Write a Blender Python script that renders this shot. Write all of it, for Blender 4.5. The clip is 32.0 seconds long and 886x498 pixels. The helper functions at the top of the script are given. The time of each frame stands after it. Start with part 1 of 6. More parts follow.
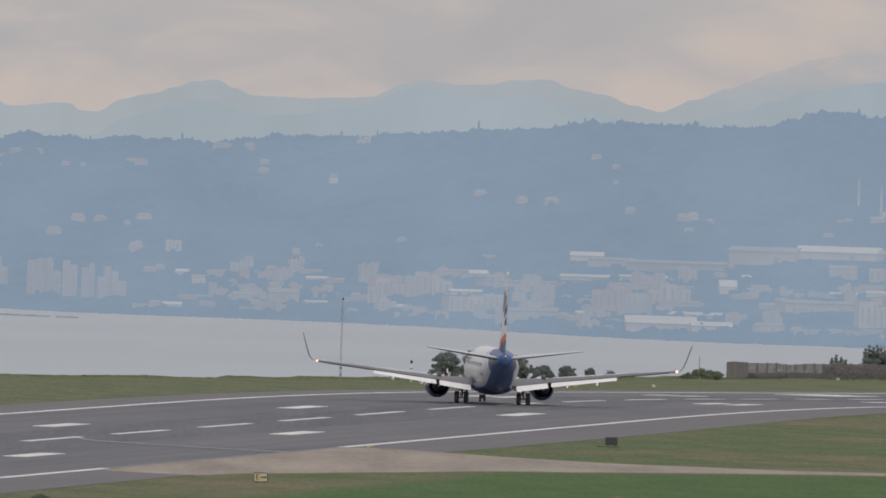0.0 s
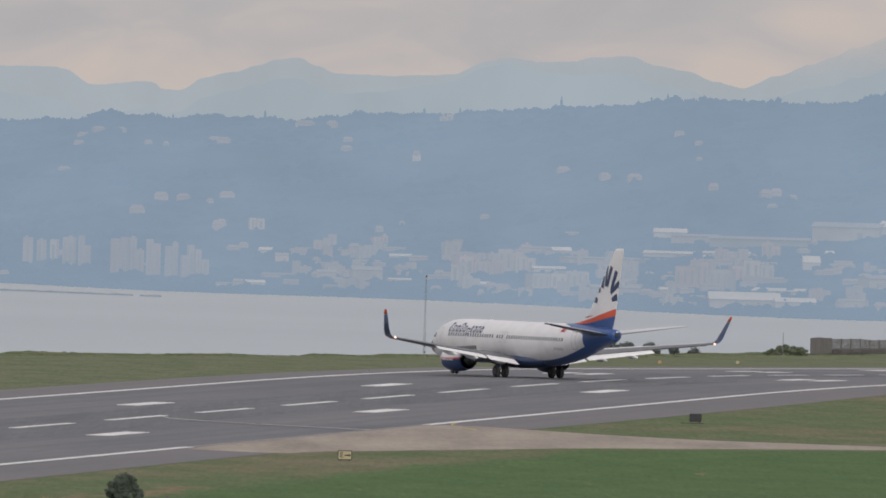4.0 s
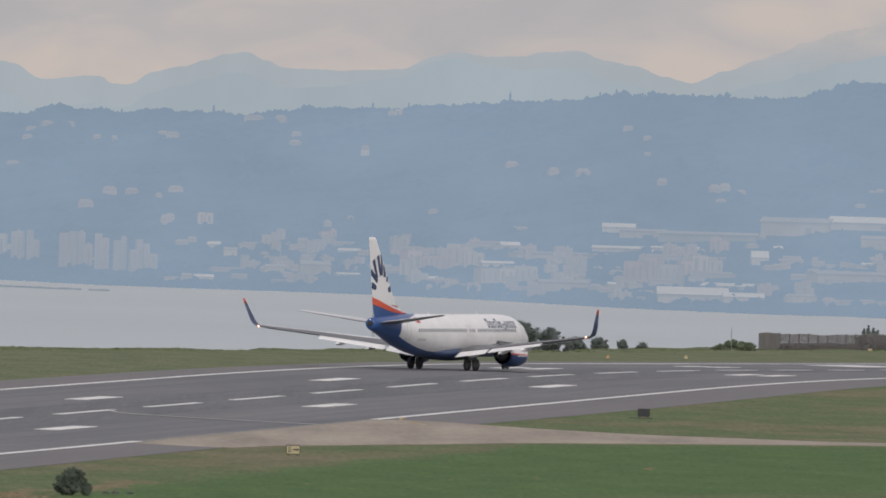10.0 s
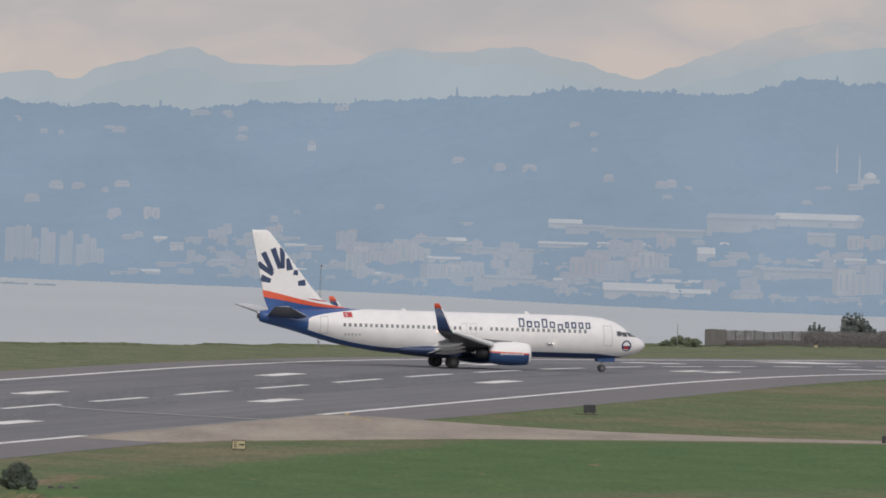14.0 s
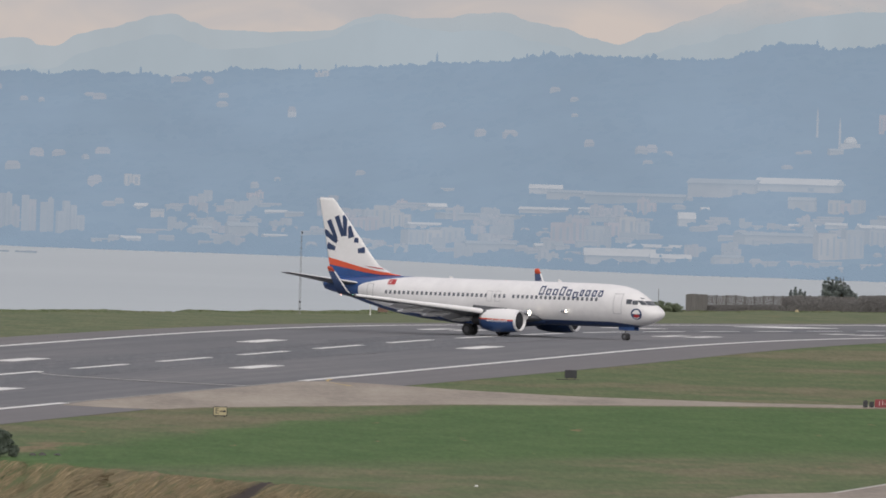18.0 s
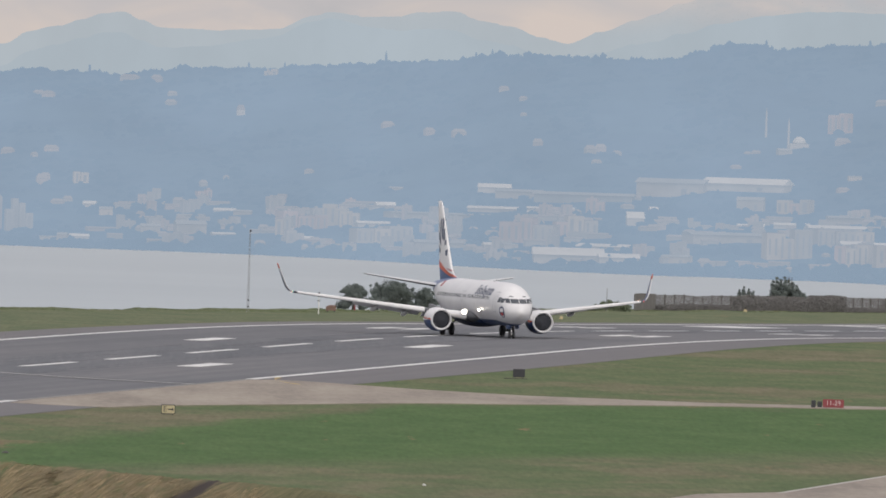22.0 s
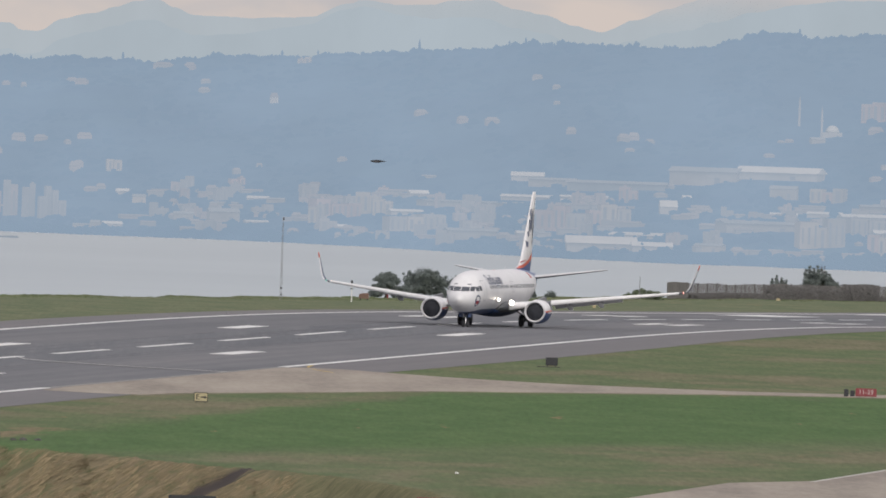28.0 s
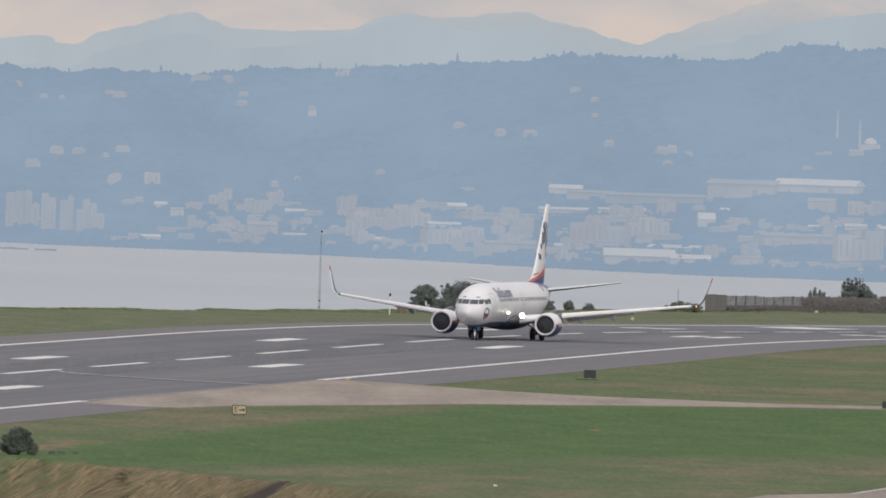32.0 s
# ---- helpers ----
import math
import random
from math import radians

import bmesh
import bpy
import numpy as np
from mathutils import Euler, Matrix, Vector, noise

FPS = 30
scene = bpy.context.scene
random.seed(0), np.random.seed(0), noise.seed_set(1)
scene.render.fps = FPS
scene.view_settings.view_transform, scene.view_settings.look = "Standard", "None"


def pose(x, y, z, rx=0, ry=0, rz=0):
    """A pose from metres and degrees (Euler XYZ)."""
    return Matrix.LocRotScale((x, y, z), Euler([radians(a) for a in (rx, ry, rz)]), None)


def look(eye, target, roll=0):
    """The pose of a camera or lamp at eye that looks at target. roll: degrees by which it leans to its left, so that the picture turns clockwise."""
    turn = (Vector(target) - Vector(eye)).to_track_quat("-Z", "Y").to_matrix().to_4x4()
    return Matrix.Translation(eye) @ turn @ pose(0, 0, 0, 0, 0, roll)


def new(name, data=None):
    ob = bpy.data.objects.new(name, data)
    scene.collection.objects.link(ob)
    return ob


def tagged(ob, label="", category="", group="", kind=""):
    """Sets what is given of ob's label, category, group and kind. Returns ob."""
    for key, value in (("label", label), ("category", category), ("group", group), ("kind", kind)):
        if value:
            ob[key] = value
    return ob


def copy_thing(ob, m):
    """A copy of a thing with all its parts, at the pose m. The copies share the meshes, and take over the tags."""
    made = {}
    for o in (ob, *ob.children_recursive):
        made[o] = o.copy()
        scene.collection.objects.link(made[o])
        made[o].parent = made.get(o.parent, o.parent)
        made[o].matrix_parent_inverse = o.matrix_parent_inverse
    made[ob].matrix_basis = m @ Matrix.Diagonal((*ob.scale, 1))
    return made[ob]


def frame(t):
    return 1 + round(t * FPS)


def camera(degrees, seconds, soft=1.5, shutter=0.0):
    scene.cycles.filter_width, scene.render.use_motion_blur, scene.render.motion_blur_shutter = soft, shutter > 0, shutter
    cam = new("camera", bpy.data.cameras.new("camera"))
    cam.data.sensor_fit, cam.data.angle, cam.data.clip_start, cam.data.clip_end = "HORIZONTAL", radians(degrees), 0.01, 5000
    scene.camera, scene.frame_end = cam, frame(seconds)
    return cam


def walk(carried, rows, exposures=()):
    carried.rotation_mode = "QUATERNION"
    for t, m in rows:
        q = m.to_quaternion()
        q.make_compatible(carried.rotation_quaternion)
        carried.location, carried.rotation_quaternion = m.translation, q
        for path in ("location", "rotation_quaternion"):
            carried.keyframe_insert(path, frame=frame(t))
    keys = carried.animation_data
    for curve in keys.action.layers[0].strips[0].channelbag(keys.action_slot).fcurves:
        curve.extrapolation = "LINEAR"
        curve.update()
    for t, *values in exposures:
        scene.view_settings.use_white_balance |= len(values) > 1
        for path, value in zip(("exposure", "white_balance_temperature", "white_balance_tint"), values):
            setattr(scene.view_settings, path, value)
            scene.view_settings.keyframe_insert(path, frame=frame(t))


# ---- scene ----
# ---- camera: a tripod on a rise about two kilometres from the runway's end, panning by hand ----
cam = camera(2.3128, 32.0, soft=1.75)
EYE = Vector((0, 0, 27.75))
# seconds, turn to the right, tilt, lean (degrees)
AIM = [
    (0.0, 0.2157, -0.3882, 1.82), (0.5, 0.1809, -0.3763, 1.76), (1.0, 0.1521, -0.3881, 1.74), (1.5, 0.1024, -0.4423, 1.71),
    (2.0, 0.0903, -0.4400, 1.68), (2.5, 0.0625, -0.4169, 1.64), (3.0, 0.0215, -0.4038, 1.64), (3.5, -0.0156, -0.4322, 1.59),
    (4.0, 0.0001, -0.4538, 1.58), (4.5, 0.0189, -0.4574, 1.54), (6.5, 0.0217, -0.4548, 1.60), (7.0, 0.0146, -0.4769, 1.59),
    (7.5, 0.0424, -0.4918, 1.58), (8.0, 0.0524, -0.4763, 1.63), (8.5, 0.0622, -0.4861, 1.69), (9.0, 0.0731, -0.4806, 1.65),
    (9.5, 0.0974, -0.4677, 1.58), (10.0, 0.1349, -0.4640, 1.65), (10.5, 0.1507, -0.4520, 1.67), (11.0, 0.1703, -0.4233, 1.79),
    (11.5, 0.2293, -0.4298, 1.75), (12.0, 0.2421, -0.4523, 1.67), (12.5, 0.2431, -0.4580, 1.77), (13.0, 0.2799, -0.4300, 1.70),
    (13.5, 0.2567, -0.4329, 1.77), (14.0, 0.2754, -0.4714, 1.82), (14.5, 0.2993, -0.5000, 1.72), (15.0, 0.3042, -0.5427, 1.69),
    (15.5, 0.2709, -0.5474, 1.57), (17.5, 0.2918, -0.5561, 1.62), (18.0, 0.3283, -0.5591, 1.63), (18.5, 0.3457, -0.5638, 1.60),
    (19.0, 0.3451, -0.5324, 1.61), (19.5, 0.3017, -0.5373, 1.66), (20.0, 0.3162, -0.5558, 1.62), (20.5, 0.3264, -0.5744, 1.60),
    (21.0, 0.3438, -0.5857, 1.64), (21.5, 0.3973, -0.5539, 1.64), (22.0, 0.4628, -0.5583, 1.79), (22.5, 0.5096, -0.5621, 1.74),
    (23.0, 0.5733, -0.5881, 1.69), (23.5, 0.6464, -0.6133, 1.72), (24.0, 0.6136, -0.5721, 1.64), (24.5, 0.5668, -0.5528, 1.71),
    (25.0, 0.5251, -0.5696, 1.75), (25.5, 0.4925, -0.5831, 1.74), (26.0, 0.4365, -0.5976, 1.74), (26.5, 0.3953, -0.5941, 1.82),
    (28.5, 0.3774, -0.5911, 1.90), (29.0, 0.3240, -0.5898, 1.85), (29.5, 0.2764, -0.5891, 1.92), (30.0, 0.2623, -0.5841, 1.97),
    (30.5, 0.2733, -0.5837, 2.01), (31.0, 0.2690, -0.5725, 2.00), (31.5, 0.2613, -0.5701, 1.91), (32.0, 0.2771, -0.5621, 1.83),
]


def aim(turn, tilt):
    a, b = radians(turn), radians(tilt)
    return EYE + 1000 * Vector((math.sin(a) * math.cos(b), math.cos(a) * math.cos(b), math.sin(b)))


walk(cam, [(t, look(EYE, aim(u, v), r)) for t, u, v, r in AIM],
     [(0.0, -0.08), (4.0, -0.04), (13.0, -0.02), (19.0, 0.08), (23.0, 0.16), (32.0, 0.14)])

# ---- light: pale overcast evening sky, a weak broad sun behind the camera ----
SUN_ELEVATION, SUN_TURN = radians(31.4), radians(166.3)


def node(tree, kind, **values):
    n = tree.nodes.new(kind)
    for key, value in values.items():
        if key in n.inputs:
            n.inputs[key].default_value = value
    return n


def sky():
    world = bpy.data.worlds.new("world")
    scene.world = world
    world.use_nodes = True
    tree = world.node_tree
    tree.nodes.clear()
    link = tree.links.new
    out = tree.nodes.new("ShaderNodeOutputWorld")
    blue = tree.nodes.new("ShaderNodeTexSky")
    blue.sky_type, blue.sun_disc = "NISHITA", False
    blue.sun_elevation, blue.sun_rotation = SUN_ELEVATION, SUN_TURN
    clear = node(tree, "ShaderNodeBackground", Strength=0.08)
    link(blue.outputs[0], clear.inputs[0])
    # cloud sheet: grey with warm thin places, streaked sideways
    co = tree.nodes.new("ShaderNodeTexCoord")
    shift = tree.nodes.new("ShaderNodeMapping")
    shift.inputs["Location"].default_value = (0.355, 0.0, 0.01)
    shift.inputs["Scale"].default_value = (1.0, 1.0, 2.6)
    link(co.outputs["Generated"], shift.inputs[0])
    big = node(tree, "ShaderNodeTexNoise", Scale=95.0, Detail=4.5, Roughness=0.5, Distortion=0.5)
    link(shift.outputs[0], big.inputs["Vector"])
    ramp = tree.nodes.new("ShaderNodeValToRGB")
    e = ramp.color_ramp.elements
    e[0].position, e[0].color = 0.36, (0.465, 0.450, 0.472, 1)
    e[1].position, e[1].color = 0.66, (0.62, 0.537, 0.502, 1)
    mid = ramp.color_ramp.elements.new(0.50)
    mid.color = (0.51, 0.480, 0.492, 1)
    # warmer towards the horizon
    apart = tree.nodes.new("ShaderNodeSeparateXYZ")
    link(co.outputs["Generated"], apart.inputs[0])
    low = tree.nodes.new("ShaderNodeMapRange")
    low.inputs[1].default_value, low.inputs[2].default_value = 0.0, 0.007
    low.inputs[3].default_value, low.inputs[4].default_value = 0.05, -0.09
    link(apart.outputs[2], low.inputs[0])
    warm = tree.nodes.new("ShaderNodeMath")
    link(big.outputs[0], warm.inputs[0])
    link(low.outputs[0], warm.inputs[1])
    # thin warm openings in the cloud over the saddle and the far left peaks
    sum_of = warm.outputs[0]
    for x, z, wide, high, much in ((0.0131, 0.0006, 0.0021, 0.0012, 0.10), (0.0168, 0.0026, 0.0028, 0.0009, 0.12), (-0.0162, 0.0004, 0.0030, 0.0012, 0.05), (-0.0082, 0.0017, 0.0040, 0.0012, 0.04)):
        place = tree.nodes.new("ShaderNodeMapping")
        place.inputs["Location"].default_value = (-x / wide, 0.0, -z / high)
        place.inputs["Scale"].default_value = (1 / wide, 0.0, 1 / high)
        link(co.outputs["Generated"], place.inputs[0])
        far = tree.nodes.new("ShaderNodeVectorMath")
        far.operation = "LENGTH"
        link(place.outputs[0], far.inputs[0])
        soft = tree.nodes.new("ShaderNodeMapRange")
        soft.interpolation_type = "SMOOTHSTEP"
        soft.inputs[1].default_value, soft.inputs[2].default_value = 0.1, 1.5
        soft.inputs[3].default_value, soft.inputs[4].default_value = much, 0.0
        link(far.outputs["Value"], soft.inputs[0])
        plus = tree.nodes.new("ShaderNodeMath")
        link(sum_of, plus.inputs[0])
        link(soft.outputs[0], plus.inputs[1])
        sum_of = plus.outputs[0]
    link(sum_of, ramp.inputs[0])
    cloud = node(tree, "ShaderNodeBackground", Strength=1.0)
    link(ramp.outputs[0], cloud.inputs[0])
    # an overcast sky is brighter overhead than at the horizon
    high = tree.nodes.new("ShaderNodeMapRange")
    high.inputs[1].default_value, high.inputs[2].default_value = 0.05, 0.8
    high.inputs[3].default_value, high.inputs[4].default_value = 1.0, 1.6
    link(apart.outputs[2], high.inputs[0])
    link(high.outputs[0], cloud.inputs[1])
    both = node(tree, "ShaderNodeMixShader", Fac=0.86)
    link(clear.outputs[0], both.inputs[1])
    link(cloud.outputs[0], both.inputs[2])
    link(both.outputs[0], out.inputs[0])
    lamp = bpy.data.lights.new("sun", "SUN")
    lamp.energy, lamp.angle, lamp.color = 1.5, radians(50), (1.0, 0.93, 0.85)
    sun = new("sun", lamp)
    # the sun stands behind the camera, to its right
    sun.matrix_world = look((170, -700, 440), (0, 0, 0))


sky()

# ---- materials ----
def material(name, colours, rough=0.8, scale=1.0, fine=12.0, metal=0.0, bump=0.0, stretch=(1, 1, 1), gloss=0.5, tint_by_object=0.0):
    """Colours (dark, middle, light) mixed by noise at two scales (metres), with relief."""
    m = bpy.data.materials.new(name)
    m.use_nodes = True
    tree = m.node_tree
    link = tree.links.new
    shader = tree.nodes["Principled BSDF"]
    shader.inputs["Roughness"].default_value = rough
    shader.inputs["Metallic"].default_value = metal
    shader.inputs["Specular IOR Level"].default_value = gloss
    co = tree.nodes.new("ShaderNodeTexCoord")
    mp = tree.nodes.new("ShaderNodeMapping")
    mp.inputs["Scale"].default_value = stretch
    link(co.outputs["Object"], mp.inputs[0])
    a = node(tree, "ShaderNodeTexNoise", Scale=scale, Detail=6.0, Roughness=0.6)
    b = node(tree, "ShaderNodeTexNoise", Scale=fine, Detail=3.0, Roughness=0.7)
    link(mp.outputs[0], a.inputs["Vector"])
    link(mp.outputs[0], b.inputs["Vector"])
    mix = node(tree, "ShaderNodeMath", **{})
    mix.operation = "MULTIPLY_ADD"
    mix.inputs[1].default_value = 0.35
    link(b.outputs[0], mix.inputs[0])
    half = tree.nodes.new("ShaderNodeMath")
    half.operation = "MULTIPLY"
    half.inputs[1].default_value = 0.65
    link(a.outputs[0], half.inputs[0])
    link(half.outputs[0], mix.inputs[2])
    value = mix.outputs[0]
    if tint_by_object:
        info = tree.nodes.new("ShaderNodeObjectInfo")
        add = tree.nodes.new("ShaderNodeMath")
        add.operation = "MULTIPLY_ADD"
        add.inputs[1].default_value = tint_by_object
        link(info.outputs["Random"], add.inputs[0])
        low = tree.nodes.new("ShaderNodeMath")
        low.operation = "SUBTRACT"
        low.inputs[1].default_value = tint_by_object / 2
        link(value, low.inputs[0])
        link(low.outputs[0], add.inputs[2])
        value = add.outputs[0]
    ramp = tree.nodes.new("ShaderNodeValToRGB")
    el = ramp.color_ramp.elements
    el[0].position, el[0].color = 0.34, (*colours[0], 1)
    el[1].position, el[1].color = 0.66, (*colours[-1], 1)
    if len(colours) == 3:
        ramp.color_ramp.elements.new(0.5).color = (*colours[1], 1)
    link(value, ramp.inputs[0])
    link(ramp.outputs[0], shader.inputs["Base Color"])
    if bump:
        rel = node(tree, "ShaderNodeBump", Strength=bump, Distance=0.05)
        link(b.outputs[0], rel.inputs["Height"])
        link(rel.outputs[0], shader.inputs["Normal"])
    return m


def plain(name, c, rough=0.5, metal=0.0, scale=0.7, vary=0.12, bump=0.0, gloss=0.5):
    lo = tuple(max(0, x * (1 - vary)) for x in c)
    hi = tuple(min(1, x * (1 + vary)) for x in c)
    return material(name, (lo, c, hi), rough, scale, scale * 9, metal, bump, gloss=gloss)


def glowing(name, colour, strength):
    m = bpy.data.materials.new(name)
    m.use_nodes = True
    s = m.node_tree.nodes["Principled BSDF"]
    s.inputs["Base Color"].default_value = (*colour, 1)
    s.inputs["Emission Color"].default_value = (*colour, 1)
    s.inputs["Emission Strength"].default_value = strength
    return m


def distance(name, leaf, air_glow, share, scale, contrast, veil=None):
    """Backdrop of woods, hills and town kilometres away: own colour under haze painted as emission."""
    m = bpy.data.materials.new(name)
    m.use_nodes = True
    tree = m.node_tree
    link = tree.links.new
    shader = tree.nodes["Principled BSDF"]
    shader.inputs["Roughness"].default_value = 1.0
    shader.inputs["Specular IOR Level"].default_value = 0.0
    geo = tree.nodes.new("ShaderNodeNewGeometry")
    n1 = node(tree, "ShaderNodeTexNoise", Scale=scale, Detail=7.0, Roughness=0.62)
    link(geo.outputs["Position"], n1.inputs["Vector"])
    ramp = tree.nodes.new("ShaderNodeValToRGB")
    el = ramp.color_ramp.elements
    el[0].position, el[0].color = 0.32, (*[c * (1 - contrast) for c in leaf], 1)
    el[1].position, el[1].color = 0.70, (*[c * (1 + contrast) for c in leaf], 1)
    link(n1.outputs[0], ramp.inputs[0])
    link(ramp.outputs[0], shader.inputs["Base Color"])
    glow = node(tree, "ShaderNodeEmission", Color=(*air_glow, 1), Strength=1.0)
    # the painted haze glow is uneven from place to place
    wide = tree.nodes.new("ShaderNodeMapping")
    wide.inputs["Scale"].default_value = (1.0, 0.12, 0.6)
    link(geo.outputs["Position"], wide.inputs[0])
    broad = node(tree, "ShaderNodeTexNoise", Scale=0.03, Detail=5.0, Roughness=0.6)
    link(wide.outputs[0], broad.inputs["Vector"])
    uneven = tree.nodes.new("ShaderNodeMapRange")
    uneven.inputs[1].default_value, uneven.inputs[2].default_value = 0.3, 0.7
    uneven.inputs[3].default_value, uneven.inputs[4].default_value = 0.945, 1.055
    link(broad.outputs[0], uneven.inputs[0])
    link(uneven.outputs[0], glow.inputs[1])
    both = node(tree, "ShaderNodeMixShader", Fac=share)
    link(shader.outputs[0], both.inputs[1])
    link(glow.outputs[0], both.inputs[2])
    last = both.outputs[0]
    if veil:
        # cloud over the heights imitated by transparency: clearer from x0 to x1 and from z0 to z1
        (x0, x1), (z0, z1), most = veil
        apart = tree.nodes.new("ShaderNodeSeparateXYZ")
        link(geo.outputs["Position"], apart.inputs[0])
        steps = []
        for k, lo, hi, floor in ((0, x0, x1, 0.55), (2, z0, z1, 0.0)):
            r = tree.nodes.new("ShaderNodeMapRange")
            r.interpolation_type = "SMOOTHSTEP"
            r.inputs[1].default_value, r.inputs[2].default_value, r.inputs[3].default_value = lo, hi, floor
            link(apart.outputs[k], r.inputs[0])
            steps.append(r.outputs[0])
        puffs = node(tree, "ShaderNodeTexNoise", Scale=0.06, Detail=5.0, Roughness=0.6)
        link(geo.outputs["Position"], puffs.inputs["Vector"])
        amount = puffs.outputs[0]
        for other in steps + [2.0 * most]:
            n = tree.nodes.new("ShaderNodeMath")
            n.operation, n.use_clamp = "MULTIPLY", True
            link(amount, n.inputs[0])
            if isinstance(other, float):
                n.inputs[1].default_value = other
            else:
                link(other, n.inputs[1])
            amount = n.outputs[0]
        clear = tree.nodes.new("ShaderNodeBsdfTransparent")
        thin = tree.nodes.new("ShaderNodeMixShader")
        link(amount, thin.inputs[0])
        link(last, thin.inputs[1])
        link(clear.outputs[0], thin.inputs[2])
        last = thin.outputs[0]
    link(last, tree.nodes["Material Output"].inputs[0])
    return m


# ---- the plan: along the runway (s) and across it (l, towards the camera's right) ----
RUN = radians(7.467)
ALONG = Vector((math.sin(RUN), math.cos(RUN), 0))
ACROSS = Vector((math.cos(RUN), -math.sin(RUN), 0))
MIDDLE = -248.8
SEA = -12.25


def level(s):
    """Height of the airfield: flat to a crest, then falling at one per cent."""
    d = max(0.0, s - 1930)
    return -2.05e-5 * d * d if d < 236 else -1.142 - 0.0097 * (d - 236)


def field(s, l, up=0.0):
    p = ALONG * s + ACROSS * (l + MIDDLE)
    return Vector((p.x, p.y, level(s) + up))


def plan(x, y):
    return x * ALONG.x + y * ALONG.y, x * ACROSS.x + y * ACROSS.y - MIDDLE


def smooth(a, b, x):
    t = min(1.0, max(0.0, (x - a) / (b - a)))
    return t * t * (3 - 2 * t)


# platform edge towards the camera: straight, between its two ends
def brink(x):
    return 1338 - 2.9 * x if x < 2 else 1332 - 5.3 * (x - 2) + 3.0 * max(0.0, x - 14)


def ground_height(x, y):
    s, l = plan(x, y)
    z = level(s)
    bank = l + 74 + 3 * math.sin(s * 0.021) + 2 * math.sin(s * 0.067)
    z += (SEA - 3 - z) * smooth(0, -26, bank)
    z += smooth(6, -1, bank) * smooth(-6, -1, bank) * (0.08 + 0.30 * max(0.0, noise.noise((s * 0.035, l * 0.05, 3))) + 0.10 * noise.noise((s * 0.2, l * 0.1, 8)))
    z += 0.45 * smooth(2500, 2850, s) * smooth(-38, -66, l) * smooth(-8, 0, bank)
    edge = brink(x) - y + 3.5 * noise.noise((x * 0.25, 7.7, 0)) + 1.6 * noise.noise((x * 0.9, 2.2, 0))
    if edge > 0:
        drop = min(edge, 45) * 0.16
        z -= drop
        q = x - 0.80 * y
        z += smooth(0, 8, edge) * (0.34 * noise.noise((q * 0.28, y * 0.05, 0)) + 0.15 * noise.noise((q * 0.9, y * 0.16, 5)))
        # a washed-out gully
        q += 1.1 * noise.noise((y * 0.12, 3.1, 0)) + 0.4 * noise.noise((y * 0.5, 1.7, 0))
        z -= 0.15 * math.exp(-((q + 1079.9) / (0.5 + 0.07 * edge)) ** 2) * smooth(0, 5, edge)
    # across a ditch the ground rises again towards the camera
    z += (-1.15 - z) * smooth(1302, 1284, y)
    z += 26.95 * (1 - smooth(15, 420, math.hypot(x, y)))
    z -= 0.05 * abs(noise.noise((x * 0.15, y * 0.02, 1))) * smooth(33, 40, abs(l))
    return z


def mesh_object(name, verts, faces, mat, parent=None, smooth_faces=False):
    me = bpy.data.meshes.new(name)
    me.from_pydata(verts, [], faces)
    if mat:
        me.materials.append(mat)
    if smooth_faces:
        me.polygons.foreach_set("use_smooth", [True] * len(me.polygons))
    me.update()
    ob = new(name, me)
    ob.parent = parent
    return ob


def part(name, bm, mat, parent, label="", smooth_faces=False):
    me = bpy.data.meshes.new(name)
    bmesh.ops.recalc_face_normals(bm, faces=bm.faces)
    bm.to_mesh(me)
    bm.free()
    me.materials.append(mat)
    if smooth_faces:
        me.polygons.foreach_set("use_smooth", [True] * len(me.polygons))
    ob = new(name, me)
    ob.parent = parent
    if label:
        ob["label"] = label
    return ob


def thing(name, label, category, m=None, group="", kind=""):
    ob = new(name)
    ob.matrix_world = m or Matrix()
    return tagged(ob, label, category, group, kind)


def grid(xs, ys):
    nx, faces = len(xs), []
    for j in range(len(ys) - 1):
        for i in range(nx - 1):
            k = j * nx + i
            faces.append((k, k + 1, k + nx + 1, k + nx))
    return faces


def loft(rings, closed=True, caps=True):
    """A bmesh through rings of points of equal count."""
    bm = bmesh.new()
    rows = [[bm.verts.new(p) for p in ring] for ring in rings]
    n = len(rows[0])
    for r0, r1 in zip(rows, rows[1:]):
        for i in range(n if closed else n - 1):
            j = (i + 1) % n
            bm.faces.new((r0[i], r0[j], r1[j], r1[i]))
    if caps:
        bm.faces.new(rows[0])
        bm.faces.new(rows[-1][::-1])
    return bm


def box(sx, sy, sz, at=(0, 0, 0), bevel=0.0, bm=None, turn=None):
    own = bm or bmesh.new()
    m = Matrix.Translation(at) @ (turn or Matrix()) @ Matrix.Diagonal((sx, sy, sz, 1))
    made = bmesh.ops.create_cube(own, size=1, matrix=m)
    if bevel:
        edges = {e for v in made["verts"] for e in v.link_edges}
        bmesh.ops.bevel(own, geom=list(edges), offset=bevel, segments=2, affect="EDGES")
    return own


def tube(r0, r1, p0, p1, n=12, bm=None):
    own = bm or bmesh.new()
    p0, p1 = Vector(p0), Vector(p1)
    d = p1 - p0
    m = Matrix.Translation((p0 + p1) / 2) @ d.to_track_quat("Z", "Y").to_matrix().to_4x4()
    bmesh.ops.create_cone(own, cap_ends=True, segments=n, radius1=r0, radius2=r1, depth=d.length, matrix=m)
    return own


